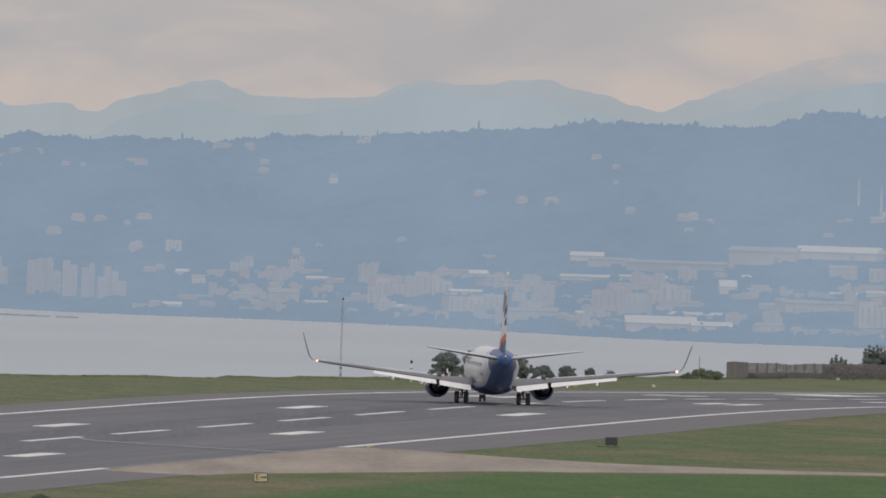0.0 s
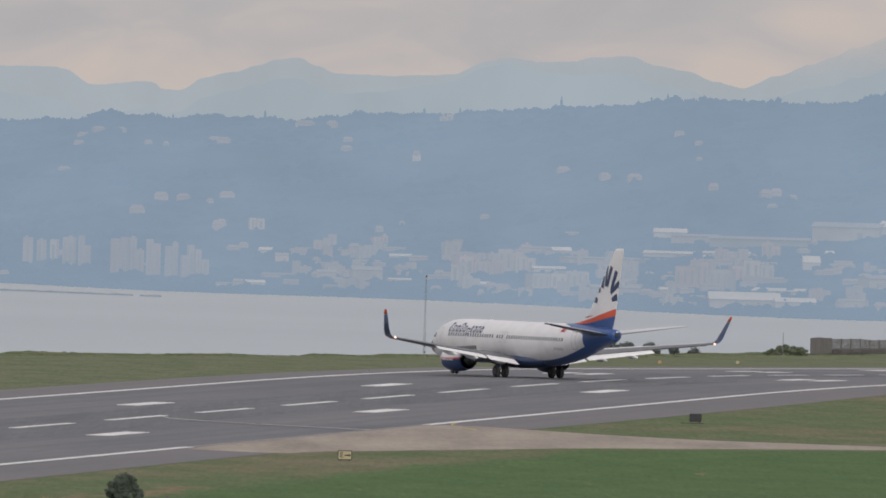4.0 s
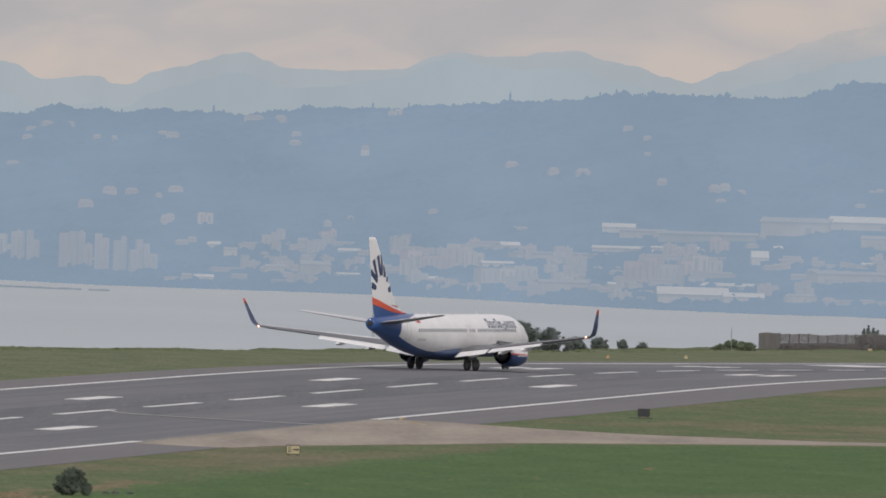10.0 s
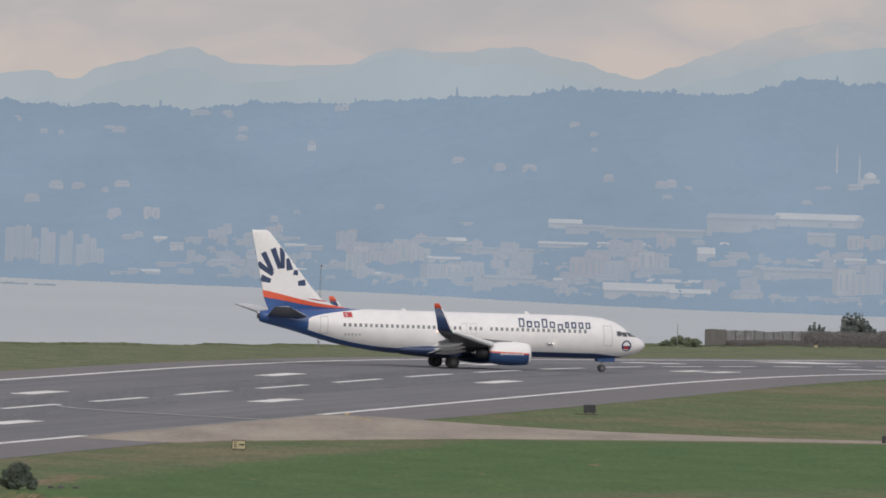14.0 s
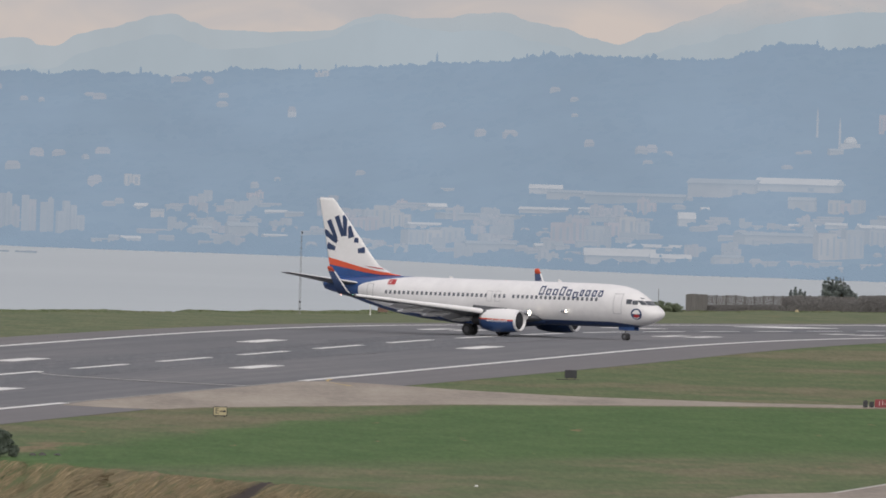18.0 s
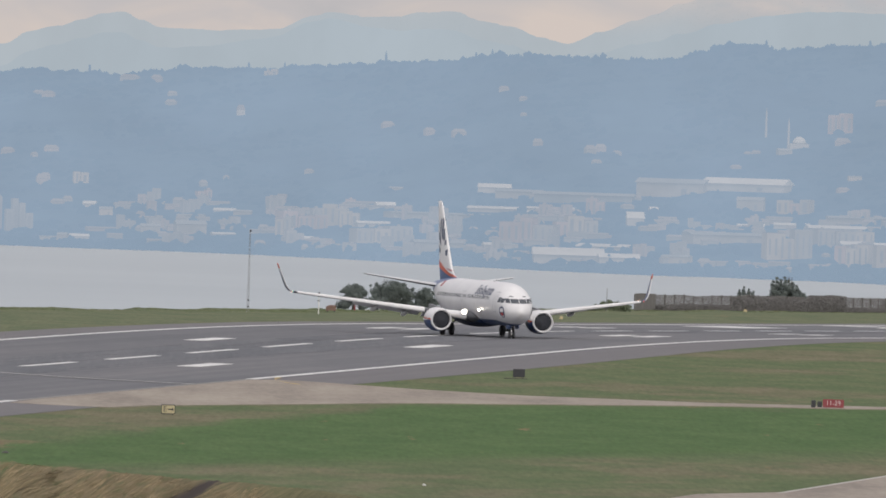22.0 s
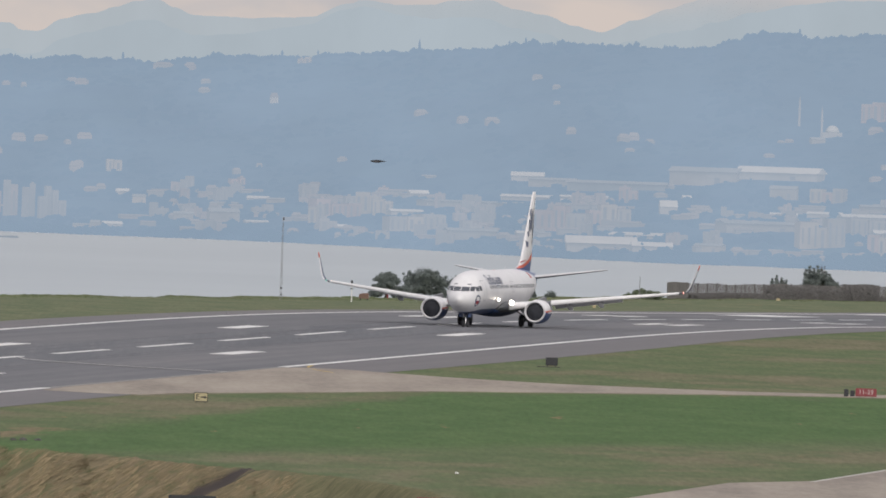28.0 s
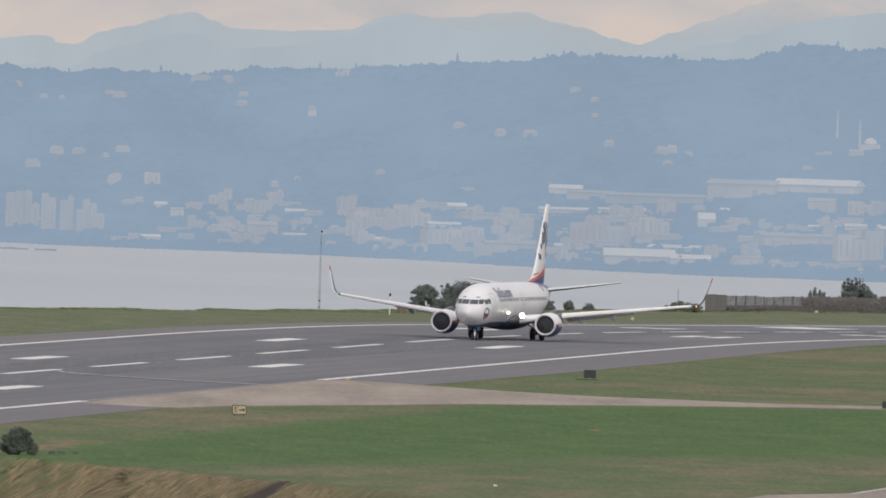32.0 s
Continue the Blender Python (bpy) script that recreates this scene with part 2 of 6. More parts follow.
def spin(profile, n=24, axis="X", at=(0, 0, 0)):
    """Ring of revolution about an axis through at: profile of (along, radius)."""
    rings = []
    for u, r in profile:
        ring = []
        for k in range(n):
            w = 2 * math.pi * k / n
            p = (u, r * math.cos(w), r * math.sin(w)) if axis == "X" else (r * math.cos(w), u, r * math.sin(w))
            ring.append(Vector(p) + Vector(at))
        rings.append(ring)
    return rings


# ---- ground, runway, sea, far shore ----
def grass_material():
    m = bpy.data.materials.new("grass")
    m.use_nodes = True
    tree = m.node_tree
    link = tree.links.new
    shader = tree.nodes["Principled BSDF"]
    shader.inputs["Roughness"].default_value = 0.95
    shader.inputs["Specular IOR Level"].default_value = 0.15
    geo = tree.nodes.new("ShaderNodeNewGeometry")
    pos = geo.outputs["Position"]

    def maths(op, a, b=None, clamp=False):
        n = tree.nodes.new("ShaderNodeMath")
        n.operation, n.use_clamp = op, clamp
        for k, v in enumerate((a, b)):
            if v is None:
                continue
            if isinstance(v, (int, float)):
                n.inputs[k].default_value = v
            else:
                link(v, n.inputs[k])
        return n.outputs[0]

    def dot(v):
        n = tree.nodes.new("ShaderNodeVectorMath")
        n.operation = "DOT_PRODUCT"
        link(pos, n.inputs[0])
        n.inputs[1].default_value = v
        return n.outputs["Value"]

    def noise_at(scale, detail=5.0, stretch=(1, 1, 1), rough=0.6):
        mp = tree.nodes.new("ShaderNodeMapping")
        mp.inputs["Scale"].default_value = stretch
        link(pos, mp.inputs[0])
        n = node(tree, "ShaderNodeTexNoise", Scale=scale, Detail=detail, Roughness=rough)
        link(mp.outputs[0], n.inputs["Vector"])
        return n.outputs[0]

    def blend(fac, a, b):
        n = tree.nodes.new("ShaderNodeMix")
        n.data_type = "RGBA"
        link(fac, n.inputs["Factor"])
        for k, v in ((6, a), (7, b)):
            if isinstance(v, tuple):
                n.inputs[k].default_value = (*v, 1)
            else:
                link(v, n.inputs[k])
        return n.outputs[2]

    def step(value, lo, hi):
        n = tree.nodes.new("ShaderNodeMapRange")
        n.interpolation_type = "SMOOTHSTEP"
        link(value, n.inputs[0])
        n.inputs[1].default_value, n.inputs[2].default_value = lo, hi
        return n.outputs[0]

    broad = noise_at(0.045, 5.0, (1, 0.3, 1))
    patch = noise_at(0.22, 6.0, (1, 0.22, 1))
    blade = noise_at(2.2, 5.0, (1, 0.05, 1), 0.65)
    across = maths("SUBTRACT", dot(tuple(ACROSS)), MIDDLE)
    wob = maths("MULTIPLY_ADD", patch, 14.0)
    wob.node.inputs[2].default_value = -7.0
    edge = maths("ADD", across, wob)
    lush = blend(step(patch, 0.36, 0.66), (0.064, 0.119, 0.041), (0.085, 0.141, 0.051))
    dry = blend(step(patch, 0.36, 0.64), (0.128, 0.130, 0.074), (0.172, 0.156, 0.098))
    strip = blend(step(patch, 0.38, 0.62), (0.090, 0.126, 0.056), (0.120, 0.144, 0.071))
    # mown strip along the runway, lush field in front of it, dry ground by the brink
    y = maths("ADD", dot((0.0, 1.0, 0.0)), maths("MULTIPLY", patch, 40.0))
    # the field begins beyond the taxiway, which leaves the runway's line, and ends along a slant before the brink
    x_out = maths("MULTIPLY", maths("MAXIMUM", maths("SUBTRACT", dot((1.0, 0.0, 0.0)), 11.0), 0.0), 0.82)
    slant = maths("SUBTRACT", y, maths("MULTIPLY", dot((1.0, 0.0, 0.0)), 2.5))
    field_mask = maths("MULTIPLY", step(maths("SUBTRACT", edge, x_out), 43.5, 48.5), step(slant, 1404.0, 1446.0))
    mown = blend(step(broad, 0.46, 0.62), strip, dry)
    col = blend(field_mask, mown, lush)
    # fresher grass between the runway and the sea bank
    bank = blend(step(patch, 0.36, 0.64), (0.106, 0.133, 0.072), (0.143, 0.158, 0.090))
    col = blend(step(edge, -24.0, -30.0), col, bank)
    # bare earth in places
    col = blend(step(noise_at(0.35, 5.0, (1, 0.12, 1)), 0.66, 0.74), col, (0.21, 0.155, 0.085))
    # a strip of reddish earth before the field
    row = maths("SUBTRACT", 1.0, step(maths("ABSOLUTE", maths("SUBTRACT", edge, 44.5)), 1.0, 2.6))
    earth = maths("MULTIPLY", maths("MULTIPLY", row, maths("SUBTRACT", 1.0, step(dot((0.0, 1.0, 0.0)), 1440.0, 1475.0))), step(patch, 0.42, 0.55))
    col = blend(maths("MULTIPLY", earth, 0.7), col, (0.23, 0.155, 0.105))
    # darker tufts
    tufts = step(noise_at(1.3, 6.0, (1, 0.035, 1), 0.7), 0.58, 0.70)
    col = blend(maths("MULTIPLY", tufts, 0.35), col, (0.052, 0.085, 0.038))
    fine = maths("MULTIPLY_ADD", blade, 0.9)
    fine.node.inputs[2].default_value = 0.60
    tone = tree.nodes.new("ShaderNodeMix")
    tone.data_type, tone.blend_type = "RGBA", "MULTIPLY"
    tone.inputs["Factor"].default_value = 1.0
    link(col, tone.inputs[6])
    link(fine, tone.inputs[7])
    # dry straw on the slope in front of the platform
    normal = tree.nodes.new("ShaderNodeSeparateXYZ")
    link(geo.outputs["Normal"], normal.inputs[0])
    skew = tree.nodes.new("ShaderNodeCombineXYZ")
    link(dot((1.0, -0.80, 0.0)), skew.inputs[0])
    link(dot((0.0, 0.28, 0.0)), skew.inputs[1])
    streak = node(tree, "ShaderNodeTexNoise", Scale=0.7, Detail=9.0, Roughness=0.75, Distortion=1.6)
    link(skew.outputs[0], streak.inputs["Vector"])
    straw = blend(step(streak.outputs[0], 0.30, 0.70), (0.115, 0.103, 0.058), (0.262, 0.205, 0.125))
    straw = blend(step(maths("ADD", dot((1.0, 0.0, 0.0)), maths("MULTIPLY", patch, 8.0)), -0.5, 6.0), straw, blend(step(streak.outputs[0], 0.35, 0.65), (0.105, 0.105, 0.055), (0.185, 0.175, 0.095)))
    tuft = noise_at(1.1, 6.0, (1, 0.3, 1), 0.7)
    straw = blend(step(tuft, 0.50, 0.62), straw, (0.135, 0.135, 0.070))
    scar = node(tree, "ShaderNodeTexNoise", Scale=0.22, Detail=6.0, Roughness=0.65, Distortion=0.8)
    link(skew.outputs[0], scar.inputs["Vector"])
    straw = blend(step(scar.outputs[0], 0.66, 0.72), straw, (0.085, 0.068, 0.052))
    # bare dark earth in the gully
    gully = maths("ABSOLUTE", maths("ADD", maths("ADD", dot((1.0, -0.80, 0.0)), 1077.9), maths("MULTIPLY", streak.outputs[0], 5.6)))
    straw = blend(maths("SUBTRACT", 1.0, step(gully, 0.4, 2.6)), straw, (0.058, 0.049, 0.046))
    slope = maths("SUBTRACT", 1.0, step(normal.outputs[2], 0.985, 0.994))
    near = maths("SUBTRACT", 1.0, step(dot((0.0, 1.0, 0.0)), 1370.0, 1400.0))
    out = blend(maths("MULTIPLY", slope, near), tone.outputs[2], straw)
    link(out, shader.inputs["Base Color"])
    rel = node(tree, "ShaderNodeBump", Strength=0.5, Distance=0.12)
    link(blade, rel.inputs["Height"])
    link(rel.outputs[0], shader.inputs["Normal"])
    return m


GRASS = grass_material()


def asphalt_material():
    """Worn runway surface: darker where wheels run, streaks along it, pinkish shoulders."""
    m = bpy.data.materials.new("asphalt")
    m.use_nodes = True
    tree = m.node_tree
    link = tree.links.new
    shader = tree.nodes["Principled BSDF"]
    shader.inputs["Roughness"].default_value = 0.85
    geo = tree.nodes.new("ShaderNodeNewGeometry")
    turned = tree.nodes.new("ShaderNodeCombineXYZ")
    ways = []
    for k, v in enumerate((tuple(ACROSS), tuple(ALONG))):
        n = tree.nodes.new("ShaderNodeVectorMath")
        n.operation = "DOT_PRODUCT"
        link(geo.outputs["Position"], n.inputs[0])
        n.inputs[1].default_value = v
        link(n.outputs["Value"], turned.inputs[k])
        ways.append(n.outputs["Value"])

    def noise_at(scale, stretch, detail=5.0):
        mp = tree.nodes.new("ShaderNodeMapping")
        mp.inputs["Scale"].default_value = stretch
        link(turned.outputs[0], mp.inputs[0])
        n = node(tree, "ShaderNodeTexNoise", Scale=scale, Detail=detail, Roughness=0.62)
        link(mp.outputs[0], n.inputs["Vector"])
        return n.outputs[0]

    def maths(op, a, b, clamp=False):
        n = tree.nodes.new("ShaderNodeMath")
        n.operation, n.use_clamp = op, clamp
        for k, v in enumerate((a, b)):
            if isinstance(v, (int, float)):
                n.inputs[k].default_value = v
            else:
                link(v, n.inputs[k])
        return n.outputs[0]

    patches = noise_at(0.07, (1, 0.18, 1))
    streaks = noise_at(0.55, (1, 0.006, 1), 4.0)
    grain = noise_at(1.8, (1, 0.08, 1))
    total = maths("ADD", maths("ADD", maths("MULTIPLY", patches, 0.42), maths("MULTIPLY", streaks, 0.36)), maths("MULTIPLY", grain, 0.22))
    ramp = tree.nodes.new("ShaderNodeValToRGB")
    el = ramp.color_ramp.elements
    el[0].position, el[0].color = 0.36, (0.098, 0.104, 0.118, 1)
    el[1].position, el[1].color = 0.64, (0.176, 0.172, 0.178, 1)
    el.new(0.5).color = (0.133, 0.136, 0.148, 1)
    link(total, ramp.inputs[0])
    # shoulders outside the edge lines
    off = maths("ABSOLUTE", maths("SUBTRACT", ways[0], MIDDLE), 0.0)
    edge = tree.nodes.new("ShaderNodeMapRange")
    edge.interpolation_type = "SMOOTHSTEP"
    link(maths("ADD", off, maths("MULTIPLY", maths("SUBTRACT", patches, 0.5), 5.0)), edge.inputs[0])
    edge.inputs[1].default_value, edge.inputs[2].default_value = 21.0, 24.5
    side = tree.nodes.new("ShaderNodeMix")
    side.data_type = "RGBA"
    link(maths("MULTIPLY", edge.outputs[0], 0.55), side.inputs["Factor"])
    link(ramp.outputs[0], side.inputs[6])
    tint = tree.nodes.new("ShaderNodeMix")
    tint.data_type = "RGBA"
    link(grain, tint.inputs["Factor"])
    tint.inputs[6].default_value = (0.132, 0.124, 0.131, 1)
    tint.inputs[7].default_value = (0.178, 0.163, 0.163, 1)
    link(tint.outputs[2], side.inputs[7])
    link(side.outputs[2], shader.inputs["Base Color"])
    rel = node(tree, "ShaderNodeBump", Strength=0.2, Distance=0.05)
    link(grain, rel.inputs["Height"])
    link(rel.outputs[0], shader.inputs["Normal"])
    return m


ASPHALT = asphalt_material()
CONCRETE = material("concrete", ((0.200, 0.172, 0.145), (0.290, 0.252, 0.208), (0.360, 0.318, 0.265)), 0.85, 0.16, 1.6, bump=0.2, stretch=(1, 0.12, 1))
RUBBER_WEAR = material("rubber_wear", ((0.086, 0.094, 0.108), (0.112, 0.119, 0.132), (0.145, 0.147, 0.158)), 0.8, 0.25, 2.0, stretch=(1, 0.025, 1))
SKID = material("skid_rubber", ((0.085, 0.088, 0.10), (0.105, 0.108, 0.12), (0.13, 0.132, 0.145)), 0.8, 0.1, 2.0)
PAINT_WHITE = material("runway_paint", ((0.48, 0.48, 0.48), (0.70, 0.70, 0.69), (0.80, 0.80, 0.79)), 0.7, 0.35, 3.0)
PAINT_FAINT = material("faded_paint", ((0.22, 0.215, 0.21), (0.28, 0.275, 0.26), (0.34, 0.33, 0.31)), 0.8, 0.35, 3.0)
PAINT_THIN = material("thin_paint", ((0.34, 0.335, 0.33), (0.40, 0.395, 0.385), (0.46, 0.45, 0.44)), 0.75, 0.35, 3.0)
PAINT_WORN = material("worn_paint", ((0.34, 0.32, 0.29), (0.44, 0.42, 0.39), (0.55, 0.53, 0.50)), 0.8, 0.35, 3.0)
PAINT_YELLOW = material("taxi_paint", ((0.46, 0.33, 0.10), (0.56, 0.40, 0.12), (0.64, 0.48, 0.18)), 0.7, 0.4, 3.0)


def spread(lo, hi, inner_lo, inner_hi, n_inner, n_outer):
    a = [lo + (inner_lo - lo) * (1 - (1 - k / n_outer) ** 2) for k in range(n_outer)]
    b = [inner_lo + (inner_hi - inner_lo) * k / n_inner for k in range(n_inner)]
    c = [inner_hi + (hi - inner_hi) * (k / n_outer) ** 2 for k in range(n_outer + 1)]
    return a + b + c


def build_ground():
    xs = spread(-3500, 3500, -60, -26, 24, 16)[:40] + [-26 + 0.45 * k for k in range(92)] + spread(-3500, 3500, 15.4, 120, 70, 16)[16:]
    ys = [-1500, -900, -500, -250, -120, -60, -30, 0, 20, 40, 60, 85, 120, 160, 210, 270, 350, 450, 600, 800, 1000, 1120, 1180, 1210] + [1235 + 2.0 * k for k in range(65)] + spread(1175, 3600, 1366, 3300, 236, 6)[6:]
    verts = []
    for y in ys:
        for x in xs:
            z = ground_height(x, y)
            z += (SEA - 3 - z) * smooth(3310, 3480, y)
            verts.append((x, y, z))
    ob = mesh_object("ground", verts, grid(xs, ys), GRASS, smooth_faces=True)
    tagged(ob, "mown airfield grass, green with dry straw-coloured patches", "grass", kind="structure")


build_ground()


def strip_sheet(name, outline, up, mat, parent=None, step=15.0):
    """A thin slab on the airfield: for each s, its two sides l0(s) and l1(s)."""
    s0, s1, left, right = outline
    n = max(1, int((s1 - s0) / step))
    verts, faces = [], []
    across = 4
    for k in range(n + 1):
        s = s0 + (s1 - s0) * k / n
        for j in range(across + 1):
            l = left(s) + (right(s) - left(s)) * j / across
            verts.append(field(s, l, up))
    w = across + 1
    for k in range(n):
        for j in range(across):
            q = k * w + j
            faces.append((q, q + 1, q + w + 1, q + w))
    # skirt down into the ground
    base = len(verts)
    verts += [v - Vector((0, 0, 0.35)) for v in verts]
    for k in range(n):
        faces.append((k * w, (k + 1) * w, base + (k + 1) * w, base + k * w))
        faces.append(((k + 1) * w - 1, base + (k + 1) * w - 1, base + (k + 2) * w - 1, (k + 2) * w - 1))
    for j in range(across):
        faces.append((j, base + j, base + j + 1, j + 1))
        q = n * w + j
        faces.append((q, q + 1, base + q + 1, base + q))
    return mesh_object(name, verts, faces, mat, parent)


def build_runway():
    runway = strip_sheet("runway", (900, 3150, lambda s: -29.3 + 0.7 * math.sin(s * 0.013), lambda s: 31.2 + 0.8 * math.sin(s * 0.011)), 0.03, ASPHALT)
    tagged(runway, "grey weathered asphalt runway with white markings", "runway", kind="structure")
    wear = strip_sheet("wheel_track", (1300, 2500, lambda s: -6.8 + 0.9 * math.sin(s * 0.02), lambda s: 6.6 + 0.9 * math.sin(s * 0.017)), 0.042, RUBBER_WEAR, runway)
    wear["label"] = "band darkened by tyre rubber"
    rng = random.Random(31)
    for k in range(26):
        s, l = rng.uniform(1500, 2300), rng.choice((-1, 1)) * rng.uniform(1.5, 6.5)
        bend = rng.uniform(-2.5, 2.5)
        long, wide = rng.uniform(40, 160), rng.uniform(0.15, 0.4)
        strip_sheet("skid_mark", (s, s + long, lambda q: l + bend * ((q - s) / long) ** 2, lambda q: l + wide + bend * ((q - s) / long) ** 2), 0.05, SKID, runway)
    strip_sheet("edge_line", (900, 1590, lambda s: 21.7, lambda s: 22.45), 0.058, PAINT_WHITE, runway)
    strip_sheet("edge_line", (1590, 1723, lambda s: 22.0, lambda s: 22.3), 0.058, PAINT_FAINT, runway)
    strip_sheet("edge_line", (1723, 3050, lambda s: 21.7, lambda s: 22.45), 0.058, PAINT_WHITE, runway)
    strip_sheet("edge_line", (900, 3050, lambda s: -22.45, lambda s: -21.7), 0.058, PAINT_WHITE, runway)
    first = 1814.9 - 50 * 12
    for k in range(32):
        s = first + 50 * k
        strip_sheet("centreline_dash", (s - 15, s + 15, lambda s: -0.38, lambda s: 0.38), 0.058, PAINT_WHITE, runway)
    for k in range(-2, 6):
        s = 1787.5 + 149.5 * k
        # single bars far from the threshold, then pairs, then the broad aiming mark
        half, wide, rows = (22, 3.4, (13.5,)) if k == 4 else (9.5, 0.8, (9.7, 12.8)) if k in (2, 3) else (10.2, 0.95, (9.8,))
        if k == 4:
            s = 2400
        for side in (-1, 1):
            for row in rows:
                m = side * row
                strip_sheet("touchdown_mark", (s - half, s + half, lambda s: m - wide, lambda s: m + wide), 0.058, PAINT_WHITE, runway, 8)
    for side in (-1, 1):
        for k in range(6):
            m = side * (3.2 + 3.3 * k)
            strip_sheet("threshold_bar", (2560, 2590, lambda s: m - 0.9, lambda s: m + 0.9), 0.058, PAINT_WHITE, runway)
    # a thin wandering lead-off line
    rows = []
    for k in range(15):
        w = k / 14
        s, l = 1726 - 36 * w ** 0.6, 0.6 + 21.5 * w
        rows += [field(s, l, 0.066), field(s - 2.0, l + 0.1, 0.066)]
    mesh_object("lead_line", rows, [(2 * k + 2, 2 * k + 3, 2 * k + 1, 2 * k) for k in range(14)], PAINT_THIN, runway)
    return runway


build_runway()


def build_taxiways():
    # fan of pale concrete leaving the runway
    lower = ((-18.2, 1597), (-14.5, 1592), (-10.4, 1590), (-8.8, 1602), (11.3, 1649), (34.3, 1678), (60, 1696), (140, 1720))
    upper = ((-18.2, 1599), (-14, 1640), (-4, 1716), (-0.5, 1738), (3, 1737), (7.5, 1726), (12.2, 1714), (20, 1700), (34.6, 1692), (60, 1705), (140, 1731))

    def at(points, x):
        for (x0, y0), (x1, y1) in zip(points, points[1:]):
            if x <= x1:
                return y0 + (y1 - y0) * (x - x0) / (x1 - x0)
        return points[-1][1]

    verts, faces, n = [], [], 110
    for k in range(n + 1):
        x = -18.2 + 158 * k / n
        for y in (at(lower, x), 0.5 * (at(lower, x) + at(upper, x)), at(upper, x)):
            s, l = plan(x, y)
            l = max(l, 22.5)
            verts.append(field(s, l, 0.046 if l < 32 else 0.04))
    for k in range(n):
        for j in range(2):
            q = k * 3 + j
            faces.append((q, q + 3, q + 4, q + 1))
    base = len(verts)
    verts += [v - Vector((0, 0, 0.4)) for v in verts]
    for k in range(n):
        faces.append((k * 3, base + k * 3, base + k * 3 + 3, k * 3 + 3))
        faces.append((k * 3 + 2, k * 3 + 5, base + k * 3 + 5, base + k * 3 + 2))
    taxi = mesh_object("taxiway", verts, faces, CONCRETE)
    tagged(taxi, "pale sandy concrete taxiway branching off the runway", "taxiway", kind="structure")
    # curved yellow lead-in line on the fan
    rows = []
    for k in range(17):
        w = k / 16
        s = 1735 - 30 * w
        l = 22.8 + 5.5 * w ** 1.6
        rows += [field(s, l, 0.07), field(s - 3.0, l + 0.55, 0.07)]
    mesh_object("yellow_line", rows, [(2 * k, 2 * k + 1, 2 * k + 3, 2 * k + 2) for k in range(16)], PAINT_YELLOW, taxi)
    # parallel taxiway close to the camera
    near = strip_sheet("taxiway_near", (600, 1900, lambda s: 104.2 - 4 * smooth(1352, 1340, s), lambda s: 128), 0.04, CONCRETE)
    tagged(near, "pale concrete parallel taxiway", "taxiway", kind="structure")
    strip_sheet("yellow_line", (600, 1900, lambda s: 115.5, lambda s: 115.9), 0.06, PAINT_YELLOW, near)
    strip_sheet("edge_line", (1352, 1900, lambda s: 104.0, lambda s: 104.35), 0.058, PAINT_WORN, near)


build_taxiways()


def build_sea():
    m = bpy.data.materials.new("sea_water")
    m.use_nodes = True
    tree = m.node_tree
    link = tree.links.new
    s = tree.nodes["Principled BSDF"]
    s.inputs["Base Color"].default_value = (0.20, 0.235, 0.255, 1)
    s.inputs["Roughness"].default_value = 0.65
    s.inputs["IOR"].default_value = 1.33
    geo = tree.nodes.new("ShaderNodeNewGeometry")
    mp = tree.nodes.new("ShaderNodeMapping")
    mp.inputs["Scale"].default_value = (0.4, 0.35, 1)
    link(geo.outputs["Position"], mp.inputs[0])
    a = node(tree, "ShaderNodeTexNoise", Scale=0.02, Detail=6.0, Roughness=0.6)
    b = node(tree, "ShaderNodeTexNoise", Scale=0.8, Detail=4.0, Roughness=0.6)
    link(mp.outputs[0], a.inputs["Vector"])
    link(mp.outputs[0], b.inputs["Vector"])
    # the sky mirrored in the water is put into this pale base colour
    ramp = tree.nodes.new("ShaderNodeValToRGB")
    el = ramp.color_ramp.elements
    el[0].position, el[0].color = 0.35, (0.408, 0.454, 0.484, 1)
    el[1].position, el[1].color = 0.68, (0.432, 0.478, 0.507, 1)
    link(a.outputs[0], ramp.inputs[0])
    link(ramp.outputs[0], s.inputs["Base Color"])
    rel = node(tree, "ShaderNodeBump", Strength=0.6, Distance=0.4)
    link(b.outputs[0], rel.inputs["Height"])
    link(rel.outputs[0], s.inputs["Normal"])
    xs = [-4500 + 225 * k for k in range(41)]
    ys = [-2500 + 185 * k for k in range(41)]
    sea = mesh_object("water", [(x, y, SEA) for y in ys for x in xs], grid(xs, ys), m)
    tagged(sea, "calm pale grey sea bay", "sea", kind="structure")


build_sea()

# far shore, laid out by bearing (u, in steps of 1/38843) from the shore's line up to the ridge
STEP = 38843.0


def between(knots, u):
    for (u0, v0), (u1, v1) in zip(knots, knots[1:]):
        if u <= u1:
            w = max(0.0, (u - u0) / (u1 - u0))
            w = w * w * (3 - 2 * w)
            return v0 + (v1 - v0) * w
    return knots[-1][1]


def drop(u, v):
    """Rise of the line of sight at bearing u and sheet row v."""
    return (133 + 0.0276 * (u - 784) - v) / STEP


